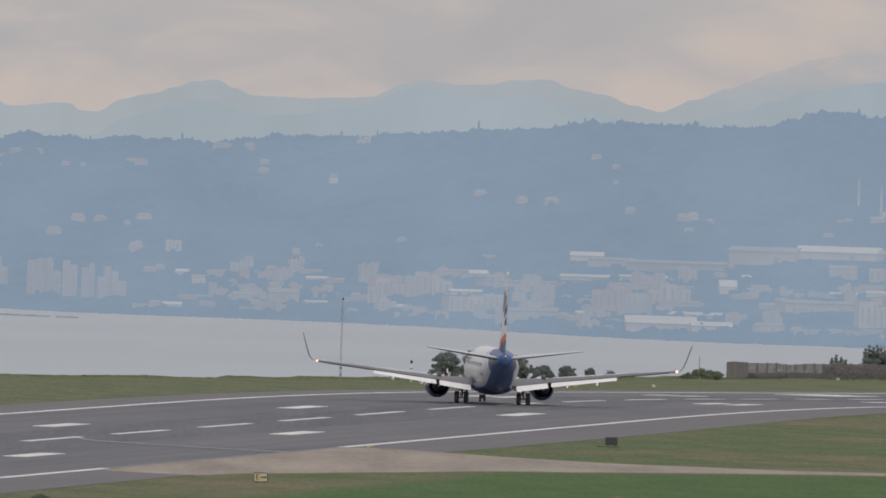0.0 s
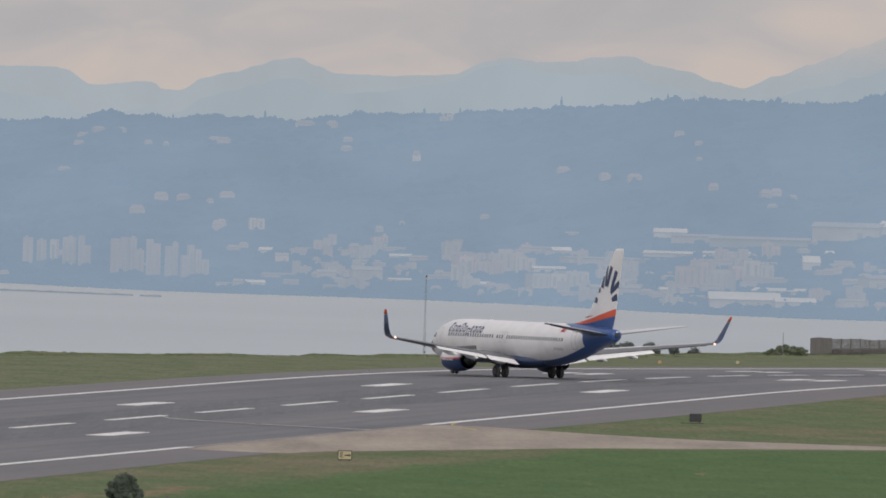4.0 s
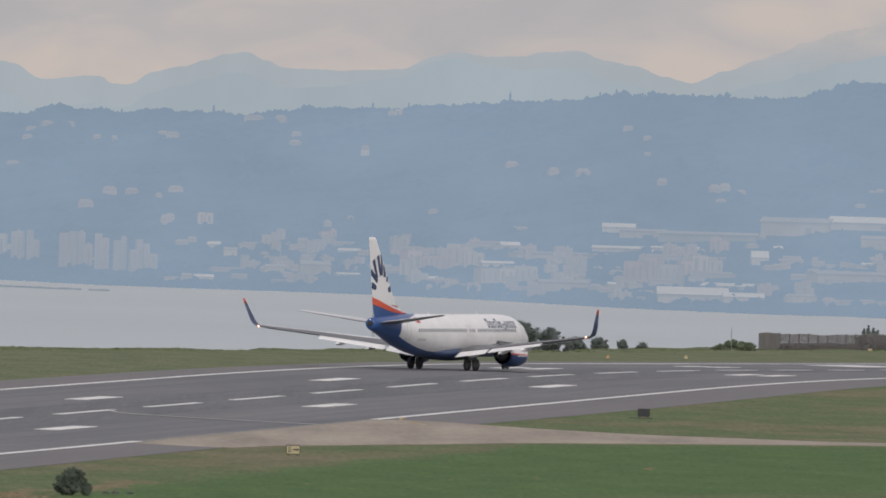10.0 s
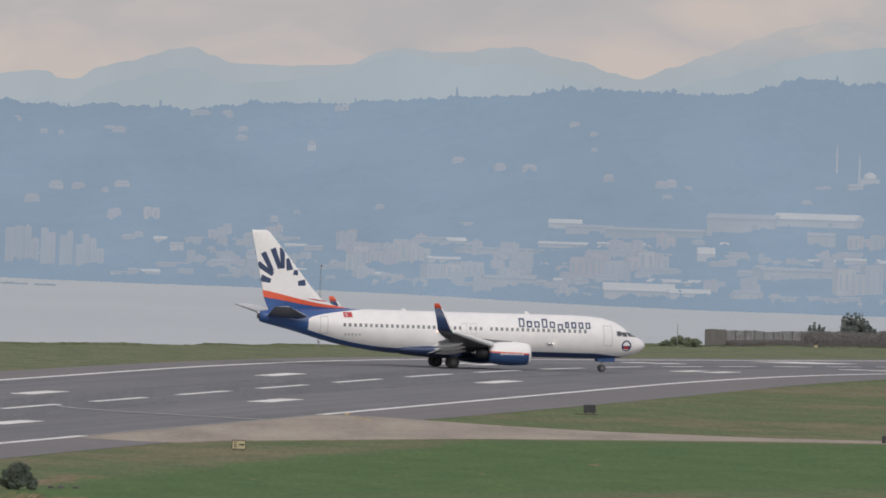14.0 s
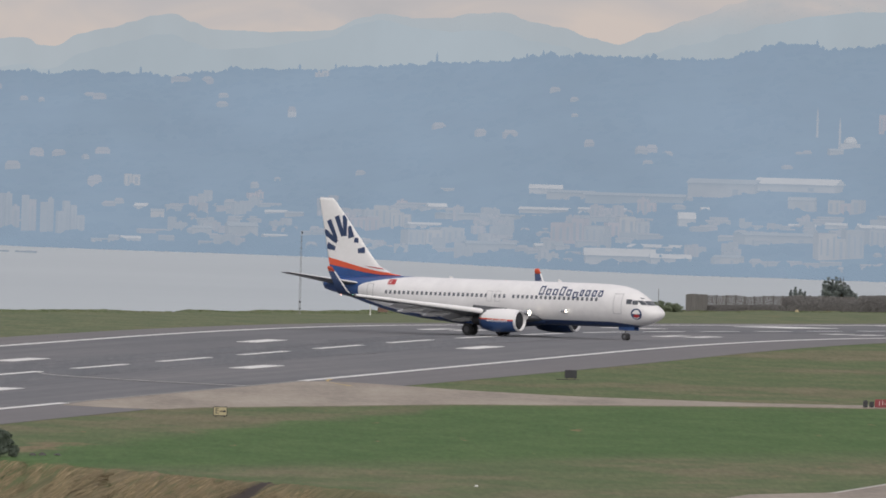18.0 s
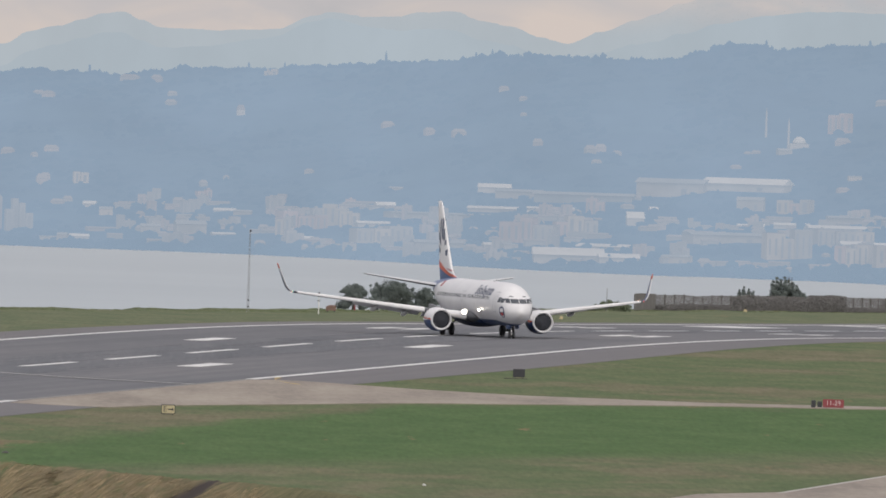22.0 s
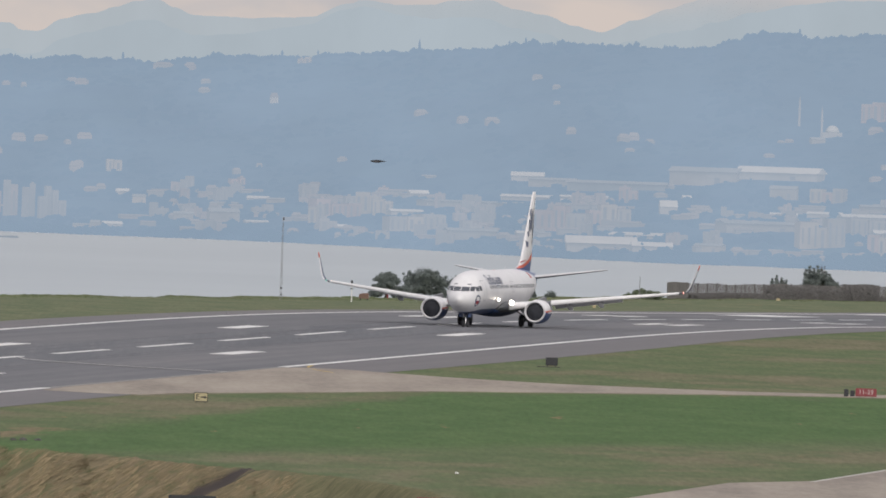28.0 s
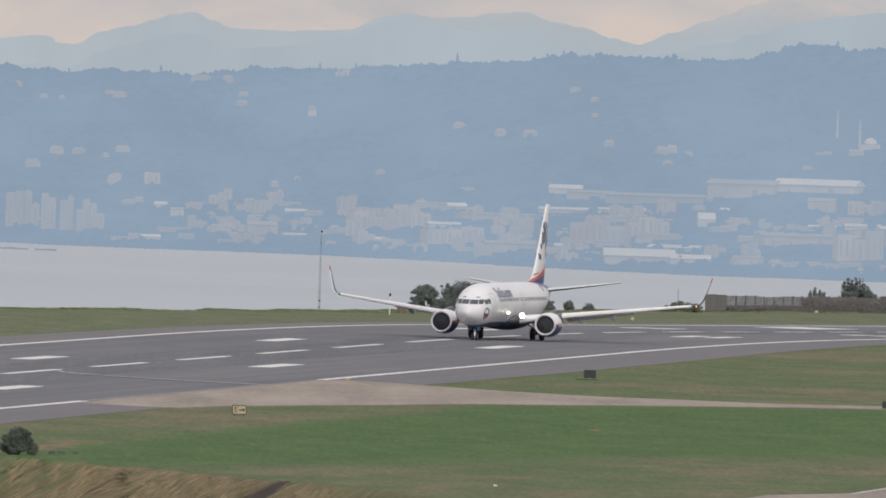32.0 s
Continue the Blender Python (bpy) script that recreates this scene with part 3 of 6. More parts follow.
RIDGE = ((-900, 205), (8, 215), (138, 213), (158, 203), (197, 197), (218, 205), (268, 206), (293, 213), (353, 206), (458, 211), (508, 215), (588, 208), (648, 203), (792, 204), (857, 198),
         (957, 198), (992, 192), (1107, 188), (1157, 182), (1206, 177), (1232, 177), (1307, 181), (1446, 186), (1496, 184), (1545, 171), (1605, 157), (1655, 159), (1675, 168), (1745, 164), (1913, 158), (2800, 175))
PEAKS = ((-900, 150), (5, 116), (90, 117), (105, 122), (156, 149), (261, 144), (282, 158), (307, 159), (356, 137), (405, 127), (445, 116), (485, 104), (520, 102), (550, 116), (586, 130), (706, 134), (789, 132),
         (855, 108), (885, 101), (955, 110), (1005, 109), (1044, 101), (1104, 99), (1155, 116), (1205, 126), (1256, 144), (1306, 156), (1365, 135), (1425, 115), (1464, 102), (1504, 83), (1571, 63), (1640, 52), (2000, 75), (2800, 120))


def shore_row(u):
    return 500 + 0.0437 * u + 2.0 * math.sin(u * 0.006)


def slope_point(u, r):
    """On the far slope: r from 0 (the shore) to 1 (the ridge)."""
    d = (EYE.z - SEA) / -drop(u, shore_row(u)) + 560 * r
    v = shore_row(u) + (between(RIDGE, u) - shore_row(u)) * r
    return Vector((d * math.tan((u - 784) / STEP), d, EYE.z + drop(u, v) * d))


# the emission colours stand in for haze over woods and mountains
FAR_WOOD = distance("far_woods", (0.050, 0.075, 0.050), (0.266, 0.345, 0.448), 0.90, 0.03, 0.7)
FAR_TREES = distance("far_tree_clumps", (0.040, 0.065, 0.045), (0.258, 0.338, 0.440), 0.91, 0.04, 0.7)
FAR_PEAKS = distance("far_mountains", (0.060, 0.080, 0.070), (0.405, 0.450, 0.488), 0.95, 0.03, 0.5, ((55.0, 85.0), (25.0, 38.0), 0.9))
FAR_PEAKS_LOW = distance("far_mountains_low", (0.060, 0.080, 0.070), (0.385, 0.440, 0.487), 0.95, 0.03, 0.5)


def build_far_shore():
    us = [-1500 + 12.0 * k for k in range(430)]
    rows = 30
    verts = []
    for j in range(rows + 2):
        for u in us:
            if j == 0:
                p = slope_point(u, 0)
                p.z = SEA - 1
            else:
                r = (j - 1) / (rows - 1) if j <= rows else 1.0
                p = slope_point(u, r)
                bump = noise.fractal((u * 0.006, r * 5.0, 4.0), 1.0, 2.0, 5)
                p.z += 0.6 * bump * smooth(0.0, 0.25, r) * (1 - 0.6 * smooth(0.8, 1.0, r))
                if j == rows + 1:
                    p.y += 60
                    p.z = SEA - 1
            verts.append(p)
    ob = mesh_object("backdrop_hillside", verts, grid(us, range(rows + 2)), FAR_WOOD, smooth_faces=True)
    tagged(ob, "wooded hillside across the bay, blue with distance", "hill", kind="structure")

    def peaks(name, scale, lift, d, mat, label, lo, hi, bend):
        us = [lo + 8.0 * k for k in range(int((hi - lo) / 8))]
        verts = []
        for u in us:
            v = between(PEAKS, u) + lift(u) + 2.2 * noise.fractal((u * 0.02, d, 0), 1.0, 2.0, 5) + 1.3 * noise.noise((u * 0.11, d, 4))
            x = math.tan((u - 784) / STEP)
            top = EYE.z + drop(u, v) * d
            verts += [Vector((x * d, d, SEA - 2)), Vector((x * d, d, 0.3 * SEA + 0.7 * top)), Vector((x * (d + 30), d + 30, top)), Vector((x * (d + 120), d + 120, SEA - 2))]
        faces = []
        for k in range(len(us) - 1):
            for j in range(3):
                q = k * 4 + j
                faces.append((q, q + 4, q + 5, q + 1))
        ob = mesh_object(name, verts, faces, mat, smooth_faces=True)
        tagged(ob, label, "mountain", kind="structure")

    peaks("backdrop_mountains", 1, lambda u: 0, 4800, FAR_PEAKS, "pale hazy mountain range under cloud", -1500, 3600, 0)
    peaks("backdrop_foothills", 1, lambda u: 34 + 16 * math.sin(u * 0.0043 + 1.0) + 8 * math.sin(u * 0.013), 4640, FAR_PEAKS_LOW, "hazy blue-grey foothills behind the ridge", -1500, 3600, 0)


build_far_shore()


def build_far_trees():
    """Crowns that roughen the ridge and the slope."""
    rng = random.Random(5)
    bm = bmesh.new()
    bmesh.ops.create_icosphere(bm, subdivisions=1, radius=1.0)
    ico_v = [v.co.copy() for v in bm.verts]
    ico_f = [tuple(v.index for v in f.verts) for f in bm.faces]
    bm.free()
    verts, faces = [], []

    def crown(p, w, h):
        base = len(verts)
        for v in ico_v:
            k = 1 + 0.35 * rng.uniform(-1, 1)
            verts.append((p.x + v.x * w * k, p.y + v.y * w * k, p.z + v.z * h * k))
        faces.extend(tuple(base + i for i in f) for f in ico_f)

    u = -300.0
    while u < 2300:
        u += rng.uniform(1.5, 6.0)
        size = rng.uniform(0.22, 0.62) * (1.7 if noise.noise((u * 0.02, 0, 9)) > 0.15 else 1.0)
        p = slope_point(u, 1.0)
        crown(p + Vector((0, -2, rng.uniform(-0.3, 0.25) * size)), size * rng.uniform(0.7, 1.3), size)
        if rng.random() < 0.035:
            crown(p + Vector((0, -2, size)), 0.28, size * 1.6)
    for _ in range(5200):
        r = rng.random() ** 0.8
        u = rng.uniform(-250, 2300)
        if noise.noise((u * 0.008, r * 6, 2)) < -0.15 and r < 0.9:
            continue
        p = slope_point(u, r)
        size = rng.uniform(0.35, 0.95)
        crown(p + Vector((0, -0.5, -0.1)), size * rng.uniform(0.8, 1.8), size)
    # between the buildings of the town
    for _ in range(3600):
        u, r = rng.uniform(-250, 2300), 0.32 * rng.random()
        if noise.noise((u * 0.011, r * 16, 6)) < 0.0:
            continue
        size = rng.uniform(0.3, 0.75) * (1.5 if noise.noise((u * 0.02, r * 20, 1)) > 0.2 else 1.0)
        crown(slope_point(u, r) + Vector((0, -4.5, 0.05)), size * rng.uniform(0.8, 1.8), size)
    # belt of trees along the water
    for _ in range(1900):
        u, r = rng.uniform(-250, 2300), 0.055 * rng.random() ** 1.3
        if noise.noise((u * 0.009, 3.3, 6)) < -0.35:
            continue
        size = rng.uniform(0.15, 0.42) * (1.5 if noise.noise((u * 0.02, 8.1, 2)) > 0.1 else 1.0)
        crown(slope_point(u, r) + Vector((0, -5.5, 0.03)), size * rng.uniform(1.0, 2.6), size)
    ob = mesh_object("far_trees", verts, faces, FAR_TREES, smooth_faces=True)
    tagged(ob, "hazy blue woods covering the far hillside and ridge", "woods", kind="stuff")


build_far_trees()


# ---- the airliner: x forward from the main wheels, y to its left, z up from the ground ----
WHITE = plain("white_paint", (0.78, 0.78, 0.79), 0.32, 0, 0.3, 0.05)
BLUE = plain("blue_paint", (0.032, 0.088, 0.26), 0.35, 0, 0.5, 0.15)
NAVY = plain("navy_paint", (0.026, 0.050, 0.125), 0.4, 0, 0.5, 0.15)
ORANGE = plain("orange_paint", (0.68, 0.105, 0.05), 0.4, 0, 0.5, 0.1)
RED = plain("red_paint", (0.42, 0.035, 0.04), 0.5)
GREY = plain("wing_grey", (0.105, 0.110, 0.122), 0.38, 0.0, 0.6, 0.08)
TAILPLANE = plain("tailplane_grey", (0.62, 0.63, 0.65), 0.4, 0.0, 0.6, 0.08)
PALE = plain("flap_grey", (0.80, 0.80, 0.81), 0.4, 0.0, 0.6, 0.08)
STEEL = plain("bare_metal", (0.55, 0.56, 0.58), 0.25, 0.9, 1.0, 0.1)
LIP = plain("inlet_lip_metal", (0.72, 0.72, 0.74), 0.42, 0.25, 1.0, 0.08)
# rim grey is darkened: shade inside the hub put into the colour
RIM = plain("shaded_rim_grey", (0.13, 0.135, 0.145), 0.6, 0.3, 2.0, 0.3)
DARK = plain("dark_metal", (0.050, 0.053, 0.060), 0.5, 0.3, 2.0, 0.3)
INTAKE = plain("intake_black", (0.040, 0.043, 0.052), 0.8, 0.0, 2.0, 0.3, gloss=0.2)
RUBBER = plain("tyre_rubber", (0.060, 0.062, 0.068), 0.85, 0, 4.0, 0.3, 0.3)
GLASS_DARK = plain("cabin_window", (0.135, 0.15, 0.175), 0.15, 0, 2.0, 0.2)
COCKPIT = plain("cockpit_glass", (0.075, 0.084, 0.10), 0.15, 0, 2.0, 0.2)
FAINT = plain("panel_line", (0.50, 0.51, 0.53), 0.5)


def livery():
    """White hull with a blue belly and a blue tail, parted by smooth curves."""
    m = bpy.data.materials.new("hull_paint")
    m.use_nodes = True
    tree = m.node_tree
    link = tree.links.new
    shader = tree.nodes["Principled BSDF"]
    shader.inputs["Roughness"].default_value = 0.32
    co = tree.nodes.new("ShaderNodeTexCoord")
    xyz = tree.nodes.new("ShaderNodeSeparateXYZ")
    link(co.outputs["Object"], xyz.inputs[0])
    x, z = xyz.outputs[0], xyz.outputs[2]

    def maths(op, a, b, c=None):
        n = tree.nodes.new("ShaderNodeMath")
        n.operation = op
        for k, v in enumerate((a, b, c)):
            if v is None:
                continue
            if isinstance(v, (int, float)):
                n.inputs[k].default_value = v
            else:
                link(v, n.inputs[k])
        return n.outputs[0]

    # belly: below 1.68 m, rising behind x = -5
    aft = maths("MAXIMUM", maths("SUBTRACT", -4.5, x), 0.0)
    rise = maths("MULTIPLY", maths("MULTIPLY", aft, aft), 0.0180)
    front = maths("MAXIMUM", maths("SUBTRACT", x, 14.5), 0.0)
    line = maths("SUBTRACT", maths("ADD", rise, 1.70), maths("MULTIPLY", front, 0.10))
    belly = maths("LESS_THAN", z, line)
    # tail: behind a curve that sweeps forward over the roof
    up = maths("MAXIMUM", maths("SUBTRACT", z, 4.1), 0.0)
    bend = maths("MULTIPLY_ADD", maths("MULTIPLY", up, up), 4.4, -13.6)
    tail = maths("LESS_THAN", x, bend)
    mask = maths("MAXIMUM", belly, tail)
    spots = node(tree, "ShaderNodeTexNoise", Scale=0.8, Detail=6.0, Roughness=0.65)
    link(co.outputs["Object"], spots.inputs["Vector"])
    white = tree.nodes.new("ShaderNodeValToRGB")
    white.color_ramp.elements[0].position, white.color_ramp.elements[0].color = 0.3, (0.70, 0.70, 0.715, 1)
    white.color_ramp.elements[1].position, white.color_ramp.elements[1].color = 0.6, (0.78, 0.78, 0.79, 1)
    link(spots.outputs[0], white.inputs[0])
    mix = tree.nodes.new("ShaderNodeMix")
    mix.data_type = "RGBA"
    link(mask, mix.inputs["Factor"])
    link(white.outputs[0], mix.inputs[6])
    # belly ahead of x = -7 is darker: underside shade put into its blue
    blues = tree.nodes.new("ShaderNodeMix")
    blues.data_type = "RGBA"
    link(maths("LESS_THAN", x, -7.0), blues.inputs["Factor"])
    blues.inputs[6].default_value = (0.026, 0.058, 0.165, 1)
    blues.inputs[7].default_value = (0.032, 0.088, 0.26, 1)
    link(blues.outputs[2], mix.inputs[7])
    link(mix.outputs[2], shader.inputs["Base Color"])
    return m


HULL = livery()

# stations of the hull: x, centre height, half width, half height
STATIONS = ((19.55, 2.55, 0.05, 0.05), (19.45, 2.55, 0.26, 0.26), (19.2, 2.56, 0.52, 0.50), (18.7, 2.57, 0.88, 0.76), (18.2, 2.58, 1.14, 0.95),
            (17.85, 2.68, 1.29, 1.16), (17.2, 2.84, 1.50, 1.47), (16.4, 2.98, 1.67, 1.74), (15.2, 3.12, 1.79, 1.92), (13.8, 3.18, 1.86, 1.99), (12.0, 3.20, 1.88, 2.01),
            (6.0, 3.20, 1.88, 2.01), (0.0, 3.20, 1.88, 2.01), (-5.0, 3.20, 1.88, 2.01), (-7.0, 3.30, 1.86, 1.93), (-9.0, 3.44, 1.79, 1.80),
            (-11.0, 3.62, 1.64, 1.60), (-13.0, 3.84, 1.40, 1.32), (-15.0, 4.06, 1.08, 0.98), (-16.8, 4.22, 0.78, 0.72), (-17.6, 4.28, 0.64, 0.60), (-18.0, 4.31, 0.50, 0.48), (-18.08, 4.32, 0.36, 0.34))


def hull_at(x):
    for a, b in zip(STATIONS, STATIONS[1:]):
        if x >= b[0]:
            w = (x - a[0]) / (b[0] - a[0])
            return [p + (q - p) * w for p, q in zip(a[1:], b[1:])]
    return STATIONS[-1][1:]


def hull_point(x, z, side, out=0.012):
    """On the hull's skin at x and height z; side 1 is the left."""
    c, w, h = hull_at(x)
    k = max(-0.995, min(0.995, (z - c) / h))
    return Vector((x, side * (w * math.sqrt(1 - k * k) + out), z))


def patch(poly_rows):
    """Surface through rows of points (a quad grid)."""
    bm = bmesh.new()
    rows = [[bm.verts.new(p) for p in row] for row in poly_rows]
    for a, b in zip(rows, rows[1:]):
        for i in range(len(a) - 1):
            bm.faces.new((a[i], a[i + 1], b[i + 1], b[i]))
    return bm


def skin_patch(x0, x1, z0, z1, side, out=0.012, lean=0.0, nx=2, nz=3):
    return patch([[hull_point(x0 + (x1 - x0) * i / nx + lean * (z0 + (z1 - z0) * j / nz - z0), z0 + (z1 - z0) * j / nz, side, out) for i in range(nx + 1)] for j in range(nz + 1)])


def aerofoil(chord, thick, at, n=10, tilt=0.0):
    """Closed wing section in the x-z plane; at is the leading edge."""
    top, low = [], []
    for k in range(n + 1):
        u = 0.5 - 0.5 * math.cos(math.pi * k / n)
        t = 5 * thick * (0.2969 * math.sqrt(u) - 0.126 * u - 0.3516 * u * u + 0.2843 * u ** 3 - 0.1036 * u ** 4)
        top.append((u, t * 1.1 + 0.02 * u * (1 - u)))
        low.append((u, -t * 0.9 + 0.02 * u * (1 - u)))
    pts = top + low[-2:0:-1]
    return [Vector((at[0] - chord * u, at[1], at[2] + chord * (w - tilt * u))) for u, w in pts]


def build_airliner():
    jet = thing("airliner", "white twin-jet airliner with blue belly and tail, taxiing on the runway", "airplane")
    n = 40
    rings = []
    dense = []
    for a, b in zip(STATIONS, STATIONS[1:]):
        steps = max(1, int(abs(a[0] - b[0]) / 0.5))
        for k in range(steps):
            dense.append([p + (q - p) * k / steps for p, q in zip(a, b)])
    dense.append(list(STATIONS[-1]))
    for x, c, w, h in dense:
        rings.append([Vector((x, w * math.cos(2 * math.pi * k / n), c + h * math.sin(2 * math.pi * k / n))) for k in range(n)])
    part("fuselage", loft(rings), HULL, jet, "white hull with blue belly and tail cone", True)
    # wing-body fairing, in navy: the shade under the hull is put into its colour
    fair = []
    for k in range(15):
        w = k / 14
        x = 7.2 - 12.4 * w
        bulge = math.sin(math.pi * w) ** 0.5
        fair.append([Vector((x, (1.1 + 0.74 * bulge) * math.cos(t), 1.60 + (0.2 + 0.55 * bulge) * math.sin(t))) for t in (2 * math.pi * j / 20 for j in range(20))])
    part("wing_fairing", loft(fair), NAVY, jet, "", True)
    # fin with dorsal fillet
    fin_rows = []
    for x_le, x_te, z, th in FIN:
        chord = x_le - x_te
        fin_rows.append([Vector((p.x, p.z - z, z)) for p in aerofoil(chord, th * 2.0 / chord, (x_le, 0, z), 10)])
    fin = part("fin", loft(fin_rows), WHITE, jet, "white tail fin with dark blue rays", True)
    fin_paint(fin)
    # lower rudder cone and auxiliary exhaust
    part("tail_exhaust", tube(0.26, 0.22, (-18.0, 0, 4.33), (-18.22, 0, 4.34), 14), DARK, jet)
    for side, tag in ((1, "left"), (-1, "right")):
        build_wing(jet, side)
        build_engine(jet, side)
        rows = []
        for y, le, chord, z, th in ((0.3, -13.2, 4.2, 4.35, 0.11), (0.9, -13.6, 3.9, 4.42, 0.10), (7.0, -17.0, 1.55, 5.28, 0.09), (7.17, -17.3, 1.2, 5.30, 0.05)):
            rows.append(aerofoil(chord, th, (le, side * y, z), 8))
        lit_top(part("stabiliser", loft(rows), GREY, jet, "horizontal tailplane, painted lit and pale above, shaded grey below", True), TAILPLANE)
    hull_details(jet)
    return jet, build_gear(jet)


FIN = ((-7.3, -17.2, 4.95, 0.10), (-8.9, -17.3, 5.2, 0.13), (-10.7, -17.45, 5.45, 0.16), (-12.1, -17.7, 6.1, 0.24), (-13.2, -17.95, 7.3, 0.22), (-15.4, -18.5, 10.0, 0.15), (-17.2, -18.97, 12.1, 0.10), (-17.55, -18.99, 12.35, 0.05))


def fin_point(x, z, side, out):
    """On the fin's skin at x and z, lifted by out."""
    rows = [(a, b) for a, b in zip(FIN, FIN[1:]) if z <= b[2]] or [(FIN[-2], FIN[-1])]
    a, b = rows[0]
    w = max(0.0, (z - a[2]) / (b[2] - a[2]))
    le, te, _, th = [p + (q - p) * w for p, q in zip(a, b)]
    x = min(max(x, te + 0.02), le - 0.06)
    u = (le - x) / (le - te)
    t = 10 * th * (0.2969 * math.sqrt(u) - 0.126 * u - 0.3516 * u * u + 0.2843 * u ** 3 - 0.1036 * u ** 4)
    camber = 0.02 * u * (1 - u) * (le - te)
    return Vector((x, side * (t * (1.1 if side > 0 else 0.9) + out) + camber, z))


def fin_paint(fin):
    def z_wave(x, lift):
        w = (x + 17.8) / 9.0
        return 6.25 + lift - 0.95 * smooth(-0.2, 0.75, w)

    for side in (1, -1):
        def band(name, lo, hi, mat, x0, x1, out):
            rows = []
            m = 24
            for k in range(m + 1):
                x = x0 + (x1 - x0) * k / m
                a, b = lo(x), hi(x)
                rows.append([fin_point(x, a + (max(a + 0.02, b) - a) * j / 6, side, out) for j in range(7)])
            part(name, patch(rows), mat, fin)

        band("blue_base", lambda x: 4.9, lambda x: min(z_wave(x, 0), 5.1 + max(0.0, (-7.4 - x)) * 0.30), BLUE, -17.9, -7.4, 0.012)
        band("orange_stripe", lambda x: z_wave(x, 0) - 0.03, lambda x: z_wave(x, 0.62 - 0.06 * (x + 17.8)), ORANGE, -17.9, -9.7, 0.020)
        band("red_stripe", lambda x: z_wave(x, 0.66 - 0.03 * (x + 17.8)) + 0.02, lambda x: z_wave(x, 0.66 - 0.03 * (x + 17.8)) + 0.02 + 0.10 * smooth(-14.0, -12.5, x), RED, -13.6, -10.4, 0.020)
        # fan of rays round a rising half disc: inner and outer middle, half width inside and outside
        for x0, z0, x1, z1, w0, w1 in ((-17.05, 7.60, -18.0, 7.88, 0.20, 0.34), (-16.85, 8.22, -18.35, 9.20, 0.21, 0.28), (-16.95, 8.50, -17.85, 10.25, 0.20, 0.27), (-16.2, 8.80, -16.95, 10.65, 0.22, 0.27),
                                       (-15.95, 8.80, -16.05, 10.75, 0.20, 0.26), (-15.25, 8.66, -15.5, 9.75, 0.34, 0.16), (-14.7, 8.22, -14.65, 8.68, 0.26, 0.20), (-14.45, 7.45, -13.7, 7.55, 0.22, 0.30)):
            d = Vector((x1 - x0, 0, z1 - z0)).normalized()
            n = Vector((-d.z, 0, d.x))
            rows = []
            for x, z, w in [(x0 + (x1 - x0) * i / 5, z0 + (z1 - z0) * i / 5, w0 + (w1 - w0) * i / 5) for i in range(6)]:
                keep = []
                for q in (-1, -0.33, 0.33, 1):
                    p = Vector((x, 0, z)) + n * q * w * 0.98
                    te = -17.70 - (p.z - 5.6) * 0.19
                    le = -12.2 - (p.z - 6.2) * 0.86
                    keep.append(fin_point(min(max(p.x, te), le), p.z, side, 0.012))
                rows.append(keep)
            part("ray", patch(rows), NAVY, fin)


LAMP = glowing("landing_lamp", (1.0, 0.90, 0.76), 5.5)


def lit_top(ob, mat):
    """Paints a lit top on a tailplane, ahead of its elevator; the grey below stands for shade."""
    ob.data.materials.append(mat)
    for f in ob.data.polygons:
        y = abs(f.center.y)
        back = (-13.6 - 0.557 * (y - 0.9) - f.center.x) / (3.9 - 0.385 * (y - 0.9))
        if f.normal.z > 0.2 and back < 0.85:
            f.material_index = 1
    return ob


